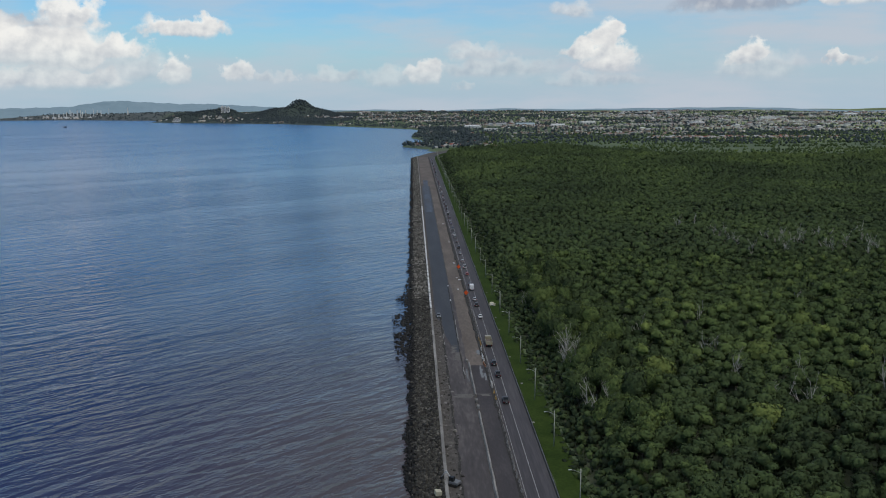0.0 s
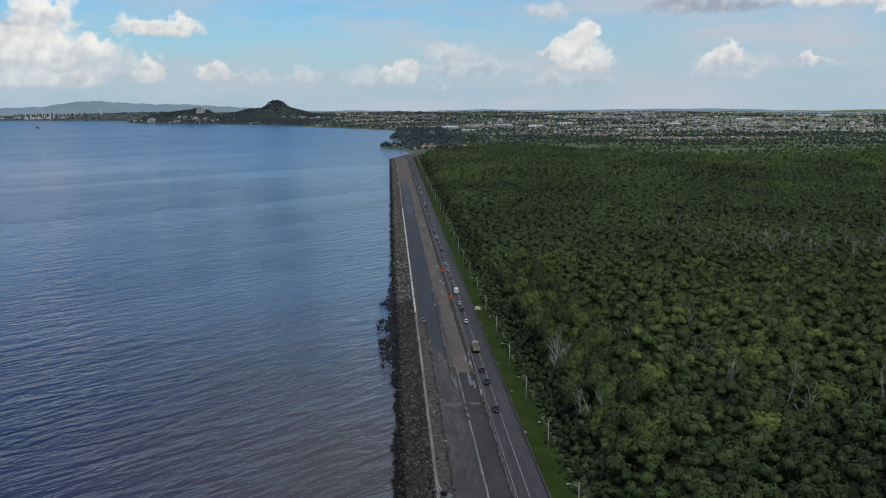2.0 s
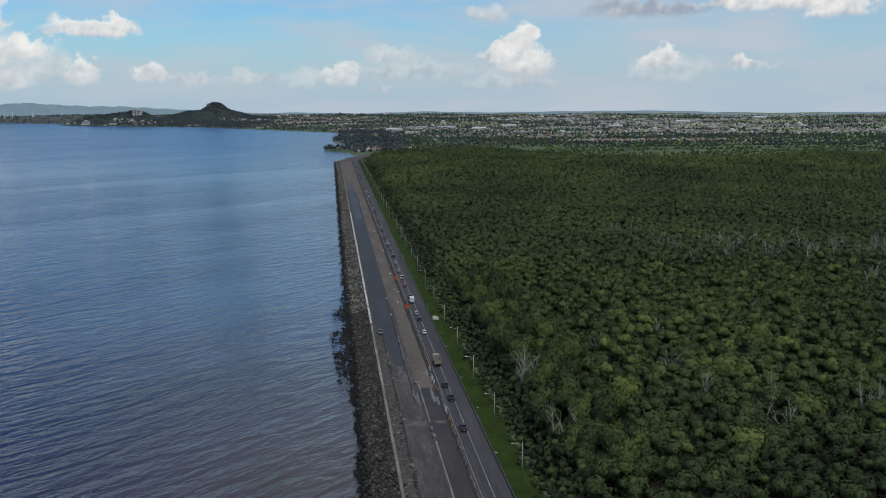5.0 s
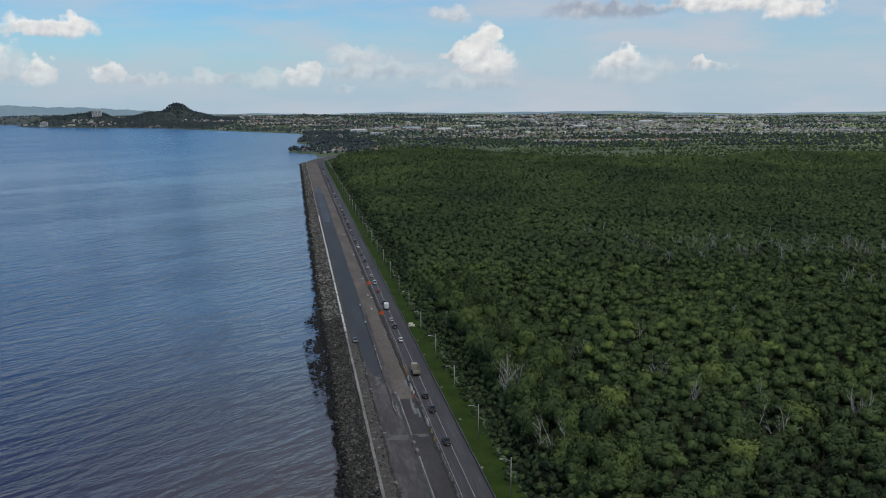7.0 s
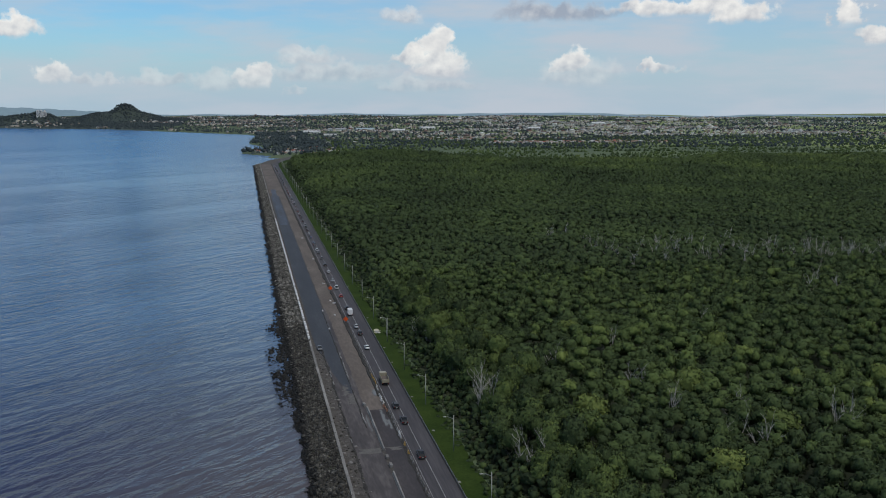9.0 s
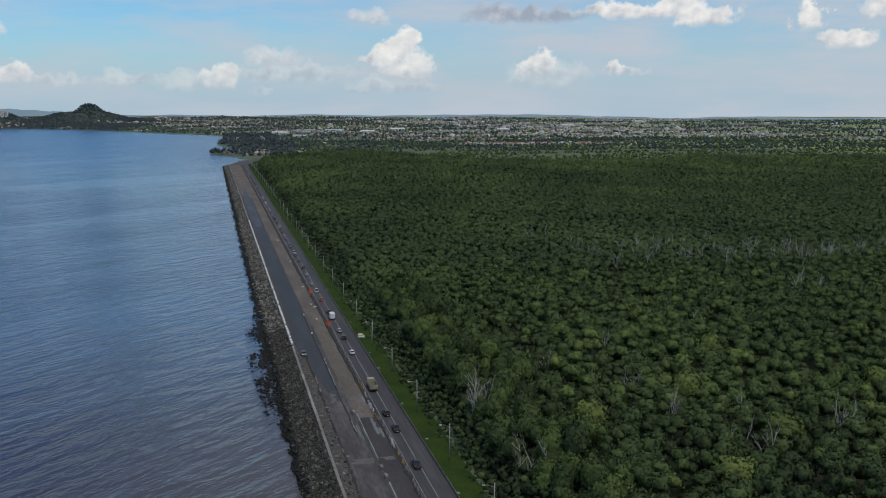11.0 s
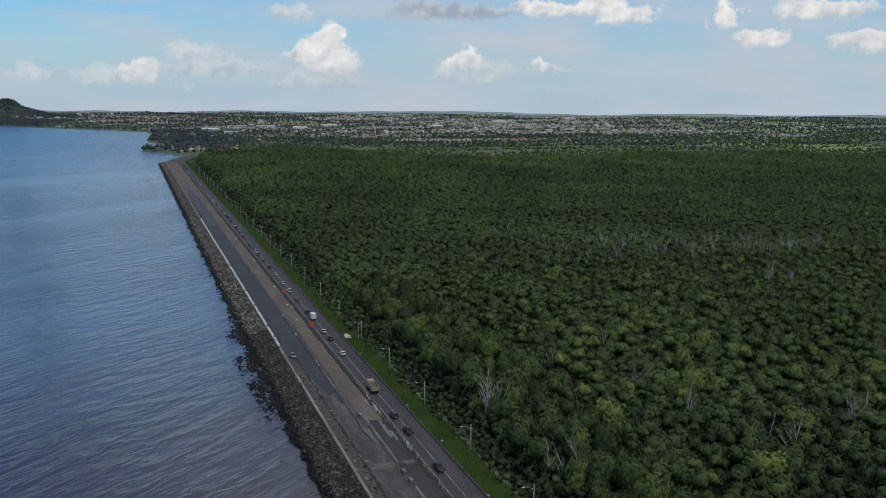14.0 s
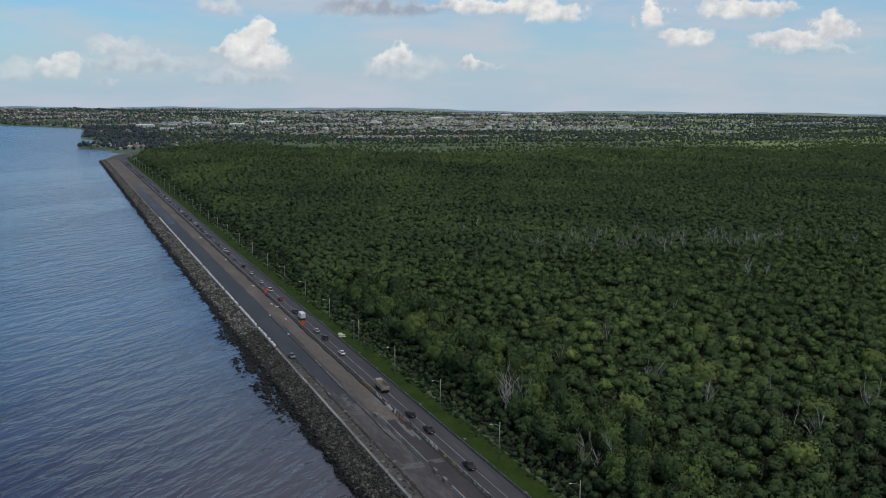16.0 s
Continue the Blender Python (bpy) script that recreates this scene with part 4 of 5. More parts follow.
ROCKS = [rock_shape(200 + s) for s in range(8)]
CUBE = (np.array([(a, b_, c) for c in (-0.5, 0.5) for a, b_ in ((-0.5, -0.5), (0.5, -0.5), (0.5, 0.5), (-0.5, 0.5))]), np.array([(0, 3, 2, 1), (4, 5, 6, 7), (0, 1, 5, 4), (1, 2, 6, 5), (2, 3, 7, 6), (3, 0, 4, 7)]))
STONES = [(CUBE[0] * np.array((1.05, 0.85, 0.7)) + np.random.default_rng(300 + s).normal(0, 0.13, (8, 3)), CUBE[1]) for s in range(8)]


def slope_z(x):
    return np.interp(x, [-50, -43, -34.5, -32, -31], [-3.3, -2.9, -0.3, 0.45, 0.5])


def heap(name, spots, sizes, mats, label, wet, level=None):
    r = np.random.default_rng(len(spots))
    VV, QQ, off = [], [], 0
    for (x, y), s, k in zip(spots, sizes, r.integers(8, size=len(spots))):
        V, Q = STONES[k]
        e = Euler(r.uniform(0, 6.28, 3)).to_matrix()
        VV.append(V @ np.array(e).T * s + np.array((x, y, (slope_z(x) if level is None else level) + s * 0.12)))
        QQ.append(Q + off)
        off += len(V)
    V, Q = np.concatenate(VV), np.concatenate(QQ)
    centre = V[Q].mean(1)
    return tagged(new(name, mesh_quads(name, V, Q, mats, mat_index=(centre[:, 2] < wet).astype(int))), label, "rocks", kind="stuff")


slope = tagged(strip("sea_slope", GRAVEL, [(-150, -44, -31.4), (1510, -44, -31.4)], -2.9, "", thick=0.3), "dark rubble bed of the rock slope", "slope", kind="structure")
for v in slope.data.vertices:
    v.co.z = (-3.6 if v.co.x < -40 else 0.1) - (0.3 if v.co.z < -3.0 else 0.0)
near_rocks = scatter(-43.2, -31.9, 190, 440, 0.47, lambda x, y: x > -41.5 + 0.7 * np.sin(y * 0.21) + 0.5 * np.sin(y * 0.53) + 0.6 * np.sin(y * 0.071) + rng.normal(0, 0.35, x.shape), 31)
far_rocks = np.concatenate([scatter(-43.2, -31.9, 440, 800, 0.78, lambda x, y: x > -41.7 + 0.8 * np.sin(y * 0.19) + 0.5 * np.sin(y * 0.47) + rng.normal(0, 0.35, x.shape), 32), scatter(-43.2, -31.9, -60, 190, 0.95, lambda x, y: x > -41.7 + 0.8 * np.sin(y * 0.19) + rng.normal(0, 0.35, x.shape), 36), scatter(-43.2, -31.9, 800, 1512, 1.2, lambda x, y: x > -41.7 + 0.9 * np.sin(y * 0.1) + rng.normal(0, 0.4, x.shape), 34)])
heap("rock_slope", near_rocks, np.clip(rng.lognormal(-0.82, 0.38, len(near_rocks)), 0.24, 1.3), [ROCK, ROCK_WET], "grey boulders and rubble tipped as a sea slope", -1.45)
heap("far_rock_slope", far_rocks, np.clip(rng.lognormal(-0.38, 0.3, len(far_rocks)), 0.4, 1.5), [ROCK, ROCK_WET], "grey boulders of the far sea slope", -1.4)
reef = np.stack([-41.5 - 8.5 * rng.uniform(size=1700) ** 1.35, rng.uniform(335, 480, 1700)], 1)
rx, ry = reef[:, 0], reef[:, 1]
reef = reef[(0.7 * field_noise(rx, ry, 40, 41) + rng.normal(0, 0.5, rx.shape) + (rx + 45.5) * 0.22 + np.where((ry > 372) & (ry < 412), 0.3, 0.0) > 0.55) & (rx > -49.5 + np.abs(ry - 415) * 0.045)]
heap("outlying_rocks", reef, np.clip(rng.lognormal(-0.35, 0.35, len(reef)), 0.35, 1.4), [ROCK, ROCK_WET], "dark wet boulders in the shallow water", 5.0, -2.55)
for i in range(300):
    s = float(np.clip(rng.lognormal(-0.55, 0.25), 0.4, 1.0))
    x, y = float(rng.uniform(-40.8, -32.5)), float(rng.uniform(190, 330))
    if i < 8:
        me = mesh_quads("boulder", *ROCKS[i], [ROCK])
        b_ = new("boulder", me)
        kinds = [b_] if i == 0 else kinds + [b_]
    else:
        b_ = new("boulder", kinds[i % 8].data)
    b_.parent = slope
    b_.matrix_basis = Matrix.LocRotScale((x, y, float(slope_z(x)) + 0.18 * s), Euler(rng.uniform(0, 6.28, 3)), (s, s, s))
# loose rubble on the shoulder behind the seawall
debris = scatter(-30.4, -27.4, 150, 392, 1.3, lambda x, y: rng.uniform(size=x.shape) < 0.42, 35)
VV, QQ, off = [], [], 0
for (x, y), s, k in zip(debris, np.clip(rng.lognormal(-0.75, 0.45, len(debris)), 0.2, 1.3), rng.integers(8, size=len(debris))):
    V, Q = ROCKS[k]
    VV.append(V @ np.array(Euler(rng.uniform(0, 6.28, 3)).to_matrix()).T * s * np.array((1, 1, 0.6)) + np.array((x, y, 0.12)))
    QQ.append(Q + off)
    off += len(V)
tagged(new("shoulder_rubble", mesh_quads("shoulder_rubble", np.concatenate(VV), np.concatenate(QQ), [ROCK, DULL_GREY], mat_index=np.repeat(rng.uniform(size=len(debris)) < 0.35, len(ROCKS[0][1])))), "broken concrete and stones on the dirt shoulder", "rubble", kind="stuff")

# ---- vehicles ----
CAR_PAINT = {k: plain("paint_" + k, c, 0.28, 0.0, 0.06, 0.6) for k, c in dict(white=(0.72, 0.72, 0.71), silver=(0.40, 0.41, 0.42), grey=(0.14, 0.145, 0.15), black=(0.022, 0.022, 0.024), red=(0.34, 0.03, 0.025), blue=(0.05, 0.08, 0.17), beige=(0.31, 0.28, 0.20), maroon=(0.12, 0.03, 0.03)).items()}


def wheel(parent, x, y, r, width):
    bm = bmesh.new()
    rod(bm, (x - width / 2, y, r), (x + width / 2, y, r), r, r, 14)
    t = part("wheel", bm, RUBBER, parent, "black tyre")
    bm = bmesh.new()
    s = 1 if x > 0 else -1
    rod(bm, (x + s * (width / 2 - 0.02), y, r), (x + s * (width / 2 + 0.015), y, r), r * 0.6, r * 0.55, 10)
    part("rim", bm, STEEL, t, "grey wheel rim")


PROFILES = {  # lower body and glasshouse, (y, z) with the nose at +y
    "car": ([(-2.15, 0.35), (-2.2, 0.75), (-2.05, 0.98), (-1.3, 1.02), (0.95, 0.98), (2.0, 0.82), (2.2, 0.62), (2.15, 0.32)], [(-1.75, 1.0), (-1.15, 1.42), (0.25, 1.45), (1.1, 0.98)], 0.86, 1.32),
    "jeep": ([(-2.2, 0.4), (-2.25, 0.95), (-2.15, 1.12), (0.9, 1.1), (2.1, 1.0), (2.25, 0.75), (2.2, 0.38)], [(-2.1, 1.1), (-1.85, 1.68), (0.3, 1.72), (1.05, 1.08)], 0.92, 1.4),
    "pickup": ([(-2.6, 0.45), (-2.65, 0.9), (-2.6, 1.06), (-0.9, 1.06), (1.1, 1.08), (2.45, 1.0), (2.6, 0.75), (2.55, 0.42)], [(-0.95, 1.05), (-0.75, 1.70), (0.55, 1.74), (1.3, 1.07)], 0.92, 1.6),
}


def car(kind, paint):
    body_p, glass_p, half, axle = PROFILES[kind]
    top = new("pickup" if kind == "pickup" else "car")
    bm = bmesh.new()
    prism(bm, body_p, -half, half)
    bmesh.ops.bevel(bm, geom=bm.edges[:], offset=0.05, segments=1, affect="EDGES")
    part("body", bm, CAR_PAINT[paint], top)
    bm = bmesh.new()
    prism(bm, glass_p, -half + 0.1, half - 0.1)
    for v in bm.verts:
        if v.co.z > 1.2:
            v.co.x *= 0.84
    part("glasshouse", bm, GLASS_DARK, top, "dark glass")
    bm = bmesh.new()
    (ya, za), (yb, zb) = glass_p[1], glass_p[2]
    box(bm, -(half - 0.1) * 0.86, (half - 0.1) * 0.86, ya - 0.04, yb + 0.04, min(za, zb) + 0.005, max(za, zb) + 0.06, 0.02)
    part("roof", bm, CAR_PAINT[paint], top)
    if kind == "pickup":
        bm = bmesh.new()
        box(bm, -half + 0.12, half - 0.12, -2.5, -1.02, 1.03, 1.085)
        part("load_bed", bm, RUBBER, top, "dark open load bed")
    for sx in (-1, 1):
        bm = bmesh.new()
        box(bm, sx * (half - 0.16) - 0.14, sx * (half - 0.16) + 0.14, body_p[0][0] - 0.09, body_p[0][0] + 0.05, 0.72, 0.92)
        part("tail_light", bm, LAMP_RED, top, "red tail light")
        bm = bmesh.new()
        box(bm, sx * (half - 0.2) - 0.16, sx * (half - 0.2) + 0.16, 2.08 if kind != "pickup" else 2.48, 2.2 if kind != "pickup" else 2.62, 0.62, 0.78)
        part("headlight", bm, LAMP_WHITE, top, "clear headlight")
        for sy in (-1, 1):
            wheel(top, sx * (half - 0.08), sy * axle * 0.88, 0.34, 0.22)
    bm = bmesh.new()
    box(bm, -0.26, 0.26, body_p[0][0] - 0.075, body_p[0][0] - 0.02, 0.52, 0.64)
    part("plate", bm, PLATE, top, "blank pale plate")
    bm = bmesh.new()
    box(bm, -half + 0.04, half - 0.04, body_p[0][0] - 0.08, body_p[0][0] + 0.1, 0.34, 0.5, 0.03)
    part("bumper", bm, RUBBER, top, "dark rear bumper")
    word = {"car": "saloon car", "jeep": "sport utility vehicle", "pickup": "pickup truck"}[kind]
    return tagged(top, f"{paint} {word} queuing on the asphalt road", "pickup" if kind == "pickup" else "car", "vehicles on the road")


def dump_truck():
    top = new("dump_truck")
    bm = bmesh.new()
    box(bm, -1.15, 1.15, 2.1, 4.0, 0.9, 2.9, 0.12)
    part("cab", bm, CAR_PAINT["beige"], top)
    bm = bmesh.new()
    box(bm, -1.0, 1.0, 3.95, 4.06, 1.9, 2.7)
    part("windscreen", bm, GLASS_DARK, top, "dark glass windscreen")
    bm = bmesh.new()
    box(bm, -0.5, 0.5, -3.9, 3.9, 0.65, 0.95)
    part("chassis", bm, RUBBER, top, "dark steel chassis")
    for name, b in (("bed_floor", (-1.25, 1.25, -4.1, 1.9, 1.1, 1.25)), ("bed_side", (-1.3, -1.18, -4.1, 1.9, 1.1, 2.5)), ("bed_side", (1.18, 1.3, -4.1, 1.9, 1.1, 2.5)), ("bed_front", (-1.3, 1.3, 1.8, 1.95, 1.1, 2.9)), ("tailgate", (-1.25, 1.25, -4.2, -4.08, 1.05, 2.35))):
        bm = bmesh.new()
        box(bm, *b, 0.03)
        part(name, bm, CAR_PAINT["beige"], top)
    bm = bmesh.new()
    box(bm, -1.15, 1.15, -4.0, 1.75, 1.25, 1.8)
    part("load", bm, SAND, top, "brown earth load")
    for sx in (-1, 1):
        for yw in (3.0, -1.7, -3.0):
            wheel(top, sx * 1.02, yw, 0.52, 0.34)
        bm = bmesh.new()
        box(bm, sx * 0.95 - 0.14, sx * 0.95 + 0.14, -4.12, -3.98, 0.72, 0.9)
        part("tail_light", bm, LAMP_RED, top, "red tail light")
    return tagged(top, "beige tipper truck with an open bed on the road", "truck", "vehicles on the road")


def box_van():
    top = new("box_van")
    bm = bmesh.new()
    box(bm, -1.05, 1.05, -2.9, 1.3, 0.75, 3.0, 0.06)
    part("cargo_box", bm, CAR_PAINT["white"], top)
    bm = bmesh.new()
    prism(bm, [(1.35, 0.5), (1.35, 2.3), (2.3, 2.25), (2.85, 1.3), (2.9, 0.5)], -0.95, 0.95)
    part("cab", bm, CAR_PAINT["white"], top)
    bm = bmesh.new()
    prism(bm, [(2.36, 2.17), (2.84, 1.36), (2.88, 1.38), (2.42, 2.2)], -0.85, 0.85)
    part("windscreen", bm, GLASS_DARK, top, "dark glass windscreen")
    for sx in (-1, 1):
        for yw in (2.0, -1.8):
            wheel(top, sx * 0.88, yw, 0.38, 0.24)
        bm = bmesh.new()
        box(bm, sx * 0.85 - 0.1, sx * 0.85 + 0.1, -2.98, -2.88, 0.8, 1.0)
        part("tail_light", bm, LAMP_RED, top, "red tail light")
    return tagged(top, "white box van queuing on the asphalt road", "van", "vehicles on the road")


made = {}


def park(kind, paint, x, y, turn=0.0):
    m = pose(x, y, 0.115, 0, 0, turn)
    if (kind, paint) in made:
        return copy_thing(made[kind, paint], m)
    ob = dump_truck() if kind == "truck" else box_van() if kind == "van" else car(kind, paint)
    ob.matrix_basis = m
    made[kind, paint] = ob
    return ob


QUEUE = [("pickup", "black", 281), ("pickup", "black", 309), ("jeep", "black", 323), ("truck", "beige", 350), ("car", "white", 395), ("jeep", "black", 418), ("car", "silver", 430),
         ("van", "white", 454.5), ("jeep", "black", 466), ("car", "red", 494), ("pickup", "white", 515), ("car", "silver", 535), ("car", "silver", 561), ("jeep", "black", 584), ("car", "grey", 609)]
for kind, paint, y in QUEUE:
    park(kind, paint, -9.75 + float(rng.normal(0, 0.12)), y, float(rng.normal(0, 0.6)))
y = 630.0
while y < 1440:
    park(*[("car", "silver"), ("car", "white"), ("jeep", "black"), ("car", "grey"), ("pickup", "white"), ("jeep", "grey"), ("car", "blue"), ("car", "black"), ("car", "maroon")][int(rng.integers(9))], -9.8 + float(rng.normal(0, 0.12)), y, float(rng.normal(0, 0.6)))
    y += float(rng.choice([8, 10, 13, 17, 25]))
park("car", "grey", -28.1, 397.5, 180)


# ---- road-work signs and bits ----


def diamond_sign():
    top = new("road_work_sign")
    bm = bmesh.new()
    box(bm, -0.85, 0.85, -0.03, 0.03, -0.85, 0.85, 0.02)
    bmesh.ops.rotate(bm, verts=bm.verts, matrix=Matrix.Rotation(radians(45), 3, "Y"))
    bmesh.ops.translate(bm, verts=bm.verts, vec=(0, 0, 1.75))
    part("sign_face", bm, ORANGE, top, "blank orange diamond panel")
    for sx in (-1, 1):
        bm = bmesh.new()
        rod(bm, (sx * 0.15, 0.06, 1.5), (sx * 0.75, 0.5, 0), 0.04, 0.04)
        part("leg", bm, STEEL, top)
    bm = bmesh.new()
    rod(bm, (0, 0.06, 0), (0, 0.06, 2.4), 0.045, 0.045)
    part("post", bm, STEEL, top)
    return tagged(top, "orange diamond road-work sign on a folding stand", "sign", "road-work signs")


s1 = diamond_sign()
s1.matrix_basis = pose(-13.3, 438.4, 0.4)
copy_thing(s1, pose(-13.6, 508, 0.4, 0, 0, 8))


def slab_pile():
    top = new("slab_pile")
    for i, (x, y, z, sx, sy, rx, ry, rz) in enumerate([(0, 0, 0.15, 2.8, 1.8, 4, 3, 10), (0.5, 1.0, 0.5, 1.8, 1.4, -12, 8, 40), (-0.6, 1.8, 0.6, 1.5, 1.2, 20, -14, 70), (0.2, -0.9, 0.35, 1.4, 0.9, -6, 16, -20), (0.3, 2.6, 0.4, 1.6, 1.6, 28, 5, 15)]):
        bm = bmesh.new()
        box(bm, -sx / 2, sx / 2, -sy / 2, sy / 2, -0.12, 0.12, 0.03)
        ob = part("slab", bm, WHITE_BLOCK if i % 2 else YELLOW_PALE, top)
        ob.matrix_basis = pose(x, y, z, rx, ry, rz)
    return tagged(top, "pile of pale broken concrete slabs on the verge", "rubble")


KERB = plain("weathered_kerb", (0.21, 0.205, 0.195), 0.85, spread=0.45, scale=1.2, vary=0.4)
YELLOW_PALE = plain("pale_dirty_concrete", (0.42, 0.40, 0.30), 0.8, scale=0.8)
slab_pile().matrix_basis = pose(-2.0, 419.5, 0.05)
cover = small_block("drain_cover", KERB, 0.8, 1.1, 0.12, "pale concrete drain cover in the grass", "drain covers", "drain cover")
cover.matrix_basis = pose(-2.9, 332.4, 0.04)
for y in (262, 300, 373.8, 395, 447, 520, 590):
    copy_thing(cover, pose(-2.7 + float(rng.normal(0, 0.3)), y, 0.04, 0, 0, float(rng.normal(0, 6))))
bag = small_block("white_marker_block", WHITE_BLOCK, 0.5, 1.6, 0.4, "small white block lying on the road base", "white marker blocks")
bag.matrix_basis = pose(-15.8, 486, 0.1, 0, 0, 20)
for x, y, a in ((-14.4, 480, 75), (-16.5, 455, 5), (-21.3, 464.6, 0), (-15.2, 530, 40), (-14.9, 610, 10), (-16, 700, 60), (-21.4, 430, 2)):
    copy_thing(bag, pose(x, y, 0.1, 0, 0, a))
# remains of an old kerb between the lanes
kerb = small_block("kerb_stone", KERB, 0.35, 3.0, 0.3, "pale weathered kerb stone between old lanes", "kerb stones", "kerb")
kerb.matrix_basis = pose(-21.1, 375, 0.1)
for x, y in [(-21.2, 371.5), (-21.3, 368), (-21.3, 364), (-21.4, 360), (-21.4, 357), (-27.0, 365), (-27.1, 361), (-21.4, 318), (-21.4, 314.5), (-21.3, 311), (-21.0, 389), (-21.1, 384), (-27.0, 352), (-27.2, 296)]:
    copy_thing(kerb, pose(x + float(rng.normal(0, 0.06)), y, 0.1, 0, 0, float(rng.normal(0, 3))))
strip("lane_crack", SPOIL, wavy(306, 470, 3, -21.75, -21.3, 0.12, 61), 0.16, "dark broken joint between old lanes", category="road joint", thick=0.1)
strip("shoulder_edge", SPOIL, wavy(150, 400, 3, -27.6, -27.0, 0.22, 62), 0.15, "dark broken edge of the old carriageway", category="road edge", thick=0.1)
DUST = material("pale_dust", [(0.2, (0.075, 0.071, 0.067)), (0.8, (0.15, 0.143, 0.132))], scale=0.5, rough=0.95)
for k, (y0, y1, xl, xr) in enumerate([(285.5, 290, -26.2, -20.2), (329, 338, -23.8, -21.9), (338, 350, -24.2, -23.2), (287, 289.5, -17.8, -14.2)]):
    strip("dust_patch", DUST, wavy(y0, y1, 0.8, xl, xr, 0.75, 90 + k), 0.132, "pale dusty patch on the old asphalt", category="dust", thick=0.02)

# ---- small digger by the seawall, and a crate on the rocks ----


def excavator():
    top = new("excavator")
    for sx in (-1, 1):
        bm = bmesh.new()
        prism(bm, [(-1.5, 0.25), (-1.2, 0.0), (1.2, 0.0), (1.5, 0.25), (1.3, 0.6), (-1.3, 0.6)], sx * 0.95 - 0.22, sx * 0.95 + 0.22)
        part("track", bm, RUBBER, top, "dark crawler track")
    bm = bmesh.new()
    box(bm, -1.05, 1.05, -1.6, 1.0, 0.65, 1.35, 0.1)
    part("body", bm, CAR_PAINT["grey"], top)
    bm = bmesh.new()
    box(bm, -1.0, 0.0, -0.3, 1.05, 1.35, 2.5, 0.08)
    part("cab", bm, GLASS_DARK, top, "dark glass cab")
    bm = bmesh.new()
    rod(bm, (0.35, 0.9, 1.2), (0.35, 2.6, 3.2), 0.2, 0.17, 6)
    part("boom", bm, CAR_PAINT["silver"], top)
    bm = bmesh.new()
    rod(bm, (0.35, 2.6, 3.2), (0.35, 4.0, 1.4), 0.16, 0.12, 6)
    part("stick", bm, CAR_PAINT["silver"], top)
    bm = bmesh.new()
    prism(bm, [(3.7, 1.4), (4.3, 1.35), (4.4, 0.8), (3.9, 0.6), (3.6, 0.9)], 0.0, 0.7)
    part("bucket", bm, RUBBER, top, "dark steel bucket")
    return tagged(top, "small dark excavator on the rubble shoulder by the seawall", "excavator")


excavator().matrix_basis = pose(-29.3, 217.5, 0.1, 0, 0, 55)
crate = small_block("crate", YELLOW_PALE, 1.6, 1.8, 1.1, "pale yellowish crate on the rocks below the seawall", "", "crate")
crate.matrix_basis = pose(-33.6, 211.5, 0.45, 0, 6, 12)

# ---- town ----
WALLS = material("house_walls", [(0.0, (0.13, 0.11, 0.09)), (0.35, (0.38, 0.32, 0.25)), (0.62, (0.70, 0.62, 0.50)), (1.0, (0.86, 0.83, 0.77))], scale=0.05, rough=0.85, attr="tint")
ROOFS = material("house_roofs", [(0.0, (0.10, 0.05, 0.04)), (0.2, (0.20, 0.085, 0.06)), (0.4, (0.19, 0.155, 0.14)), (0.6, (0.27, 0.27, 0.275)), (0.82, (0.52, 0.51, 0.49)), (1.0, (0.80, 0.79, 0.76))], scale=0.05, rough=0.6, attr="tint")


def house_arrays(kind):
    """A house of unit half width: walls, an eave line and a hipped or nearly flat roof; quads and a material for each."""
    e, rz = (1.12, 1.0) if kind < 3 else (1.03, 0.35)
    V = [(-1, -1, -1.5), (1, -1, -1.5), (1, 1, -1.5), (-1, 1, -1.5), (-1, -1, 1), (1, -1, 1), (1, 1, 1), (-1, 1, 1),
         (-e, -e, 0.95), (e, -e, 0.95), (e, e, 0.95), (-e, e, 0.95), (-0.45, -0.06, 1 + rz), (0.45, -0.06, 1 + rz), (0.45, 0.06, 1 + rz), (-0.45, 0.06, 1 + rz)]
    Q = [(0, 1, 5, 4), (1, 2, 6, 5), (2, 3, 7, 6), (3, 0, 4, 7), (8, 9, 13, 12), (9, 10, 14, 13), (10, 11, 15, 14), (11, 8, 12, 15), (12, 13, 14, 15), (8, 11, 10, 9)]
    return np.array(V, float), np.array(Q), np.array([0] * 4 + [1] * 6)


lots = scatter(-1100, 3700, 1740, 4800, 15.5, lambda x, y: in_view(x, y) & (coast_distance(x, y) > 14) & (np.hypot(x + 60, y - 40) < 4660), 70)
lx, ly = lots[:, 0], lots[:, 1]
lr = np.hypot(lx + 60, ly - 40)
built = town_density(lx, ly) + rng.normal(0, 0.36, len(lots))
open_land = smooth01(lx, 90, 300) * smooth01(2080 + 0.10 * lx + 120 * np.sin(lx * 0.006) - ly, -60, 120)
keep_lot = (built - 1.8 * open_land - 0.12 * (ly < 2500) - 0.25 * smooth01(900 - lx, 0, 500) > 0.74) & ~((lx < -350) & (land_height(lx, ly) > 16)) & ((ly > 1990) | (lx > 40)) & (lx > -58)
keep_lot |= (lx < -58) & (built > 1.0) & (land_height(lx, ly) < 22)
keep_lot &= ly > 1880
keep_lot |= (lx > -70) & (lx < 130) & (ly > 1770) & (ly < 1990) & (rng.uniform(size=len(lots)) < 0.4)
lots = lots[keep_lot]
lots = lots[np.argsort(lots[:, 1] + 0.2 * np.abs(lots[:, 0] - 500))]


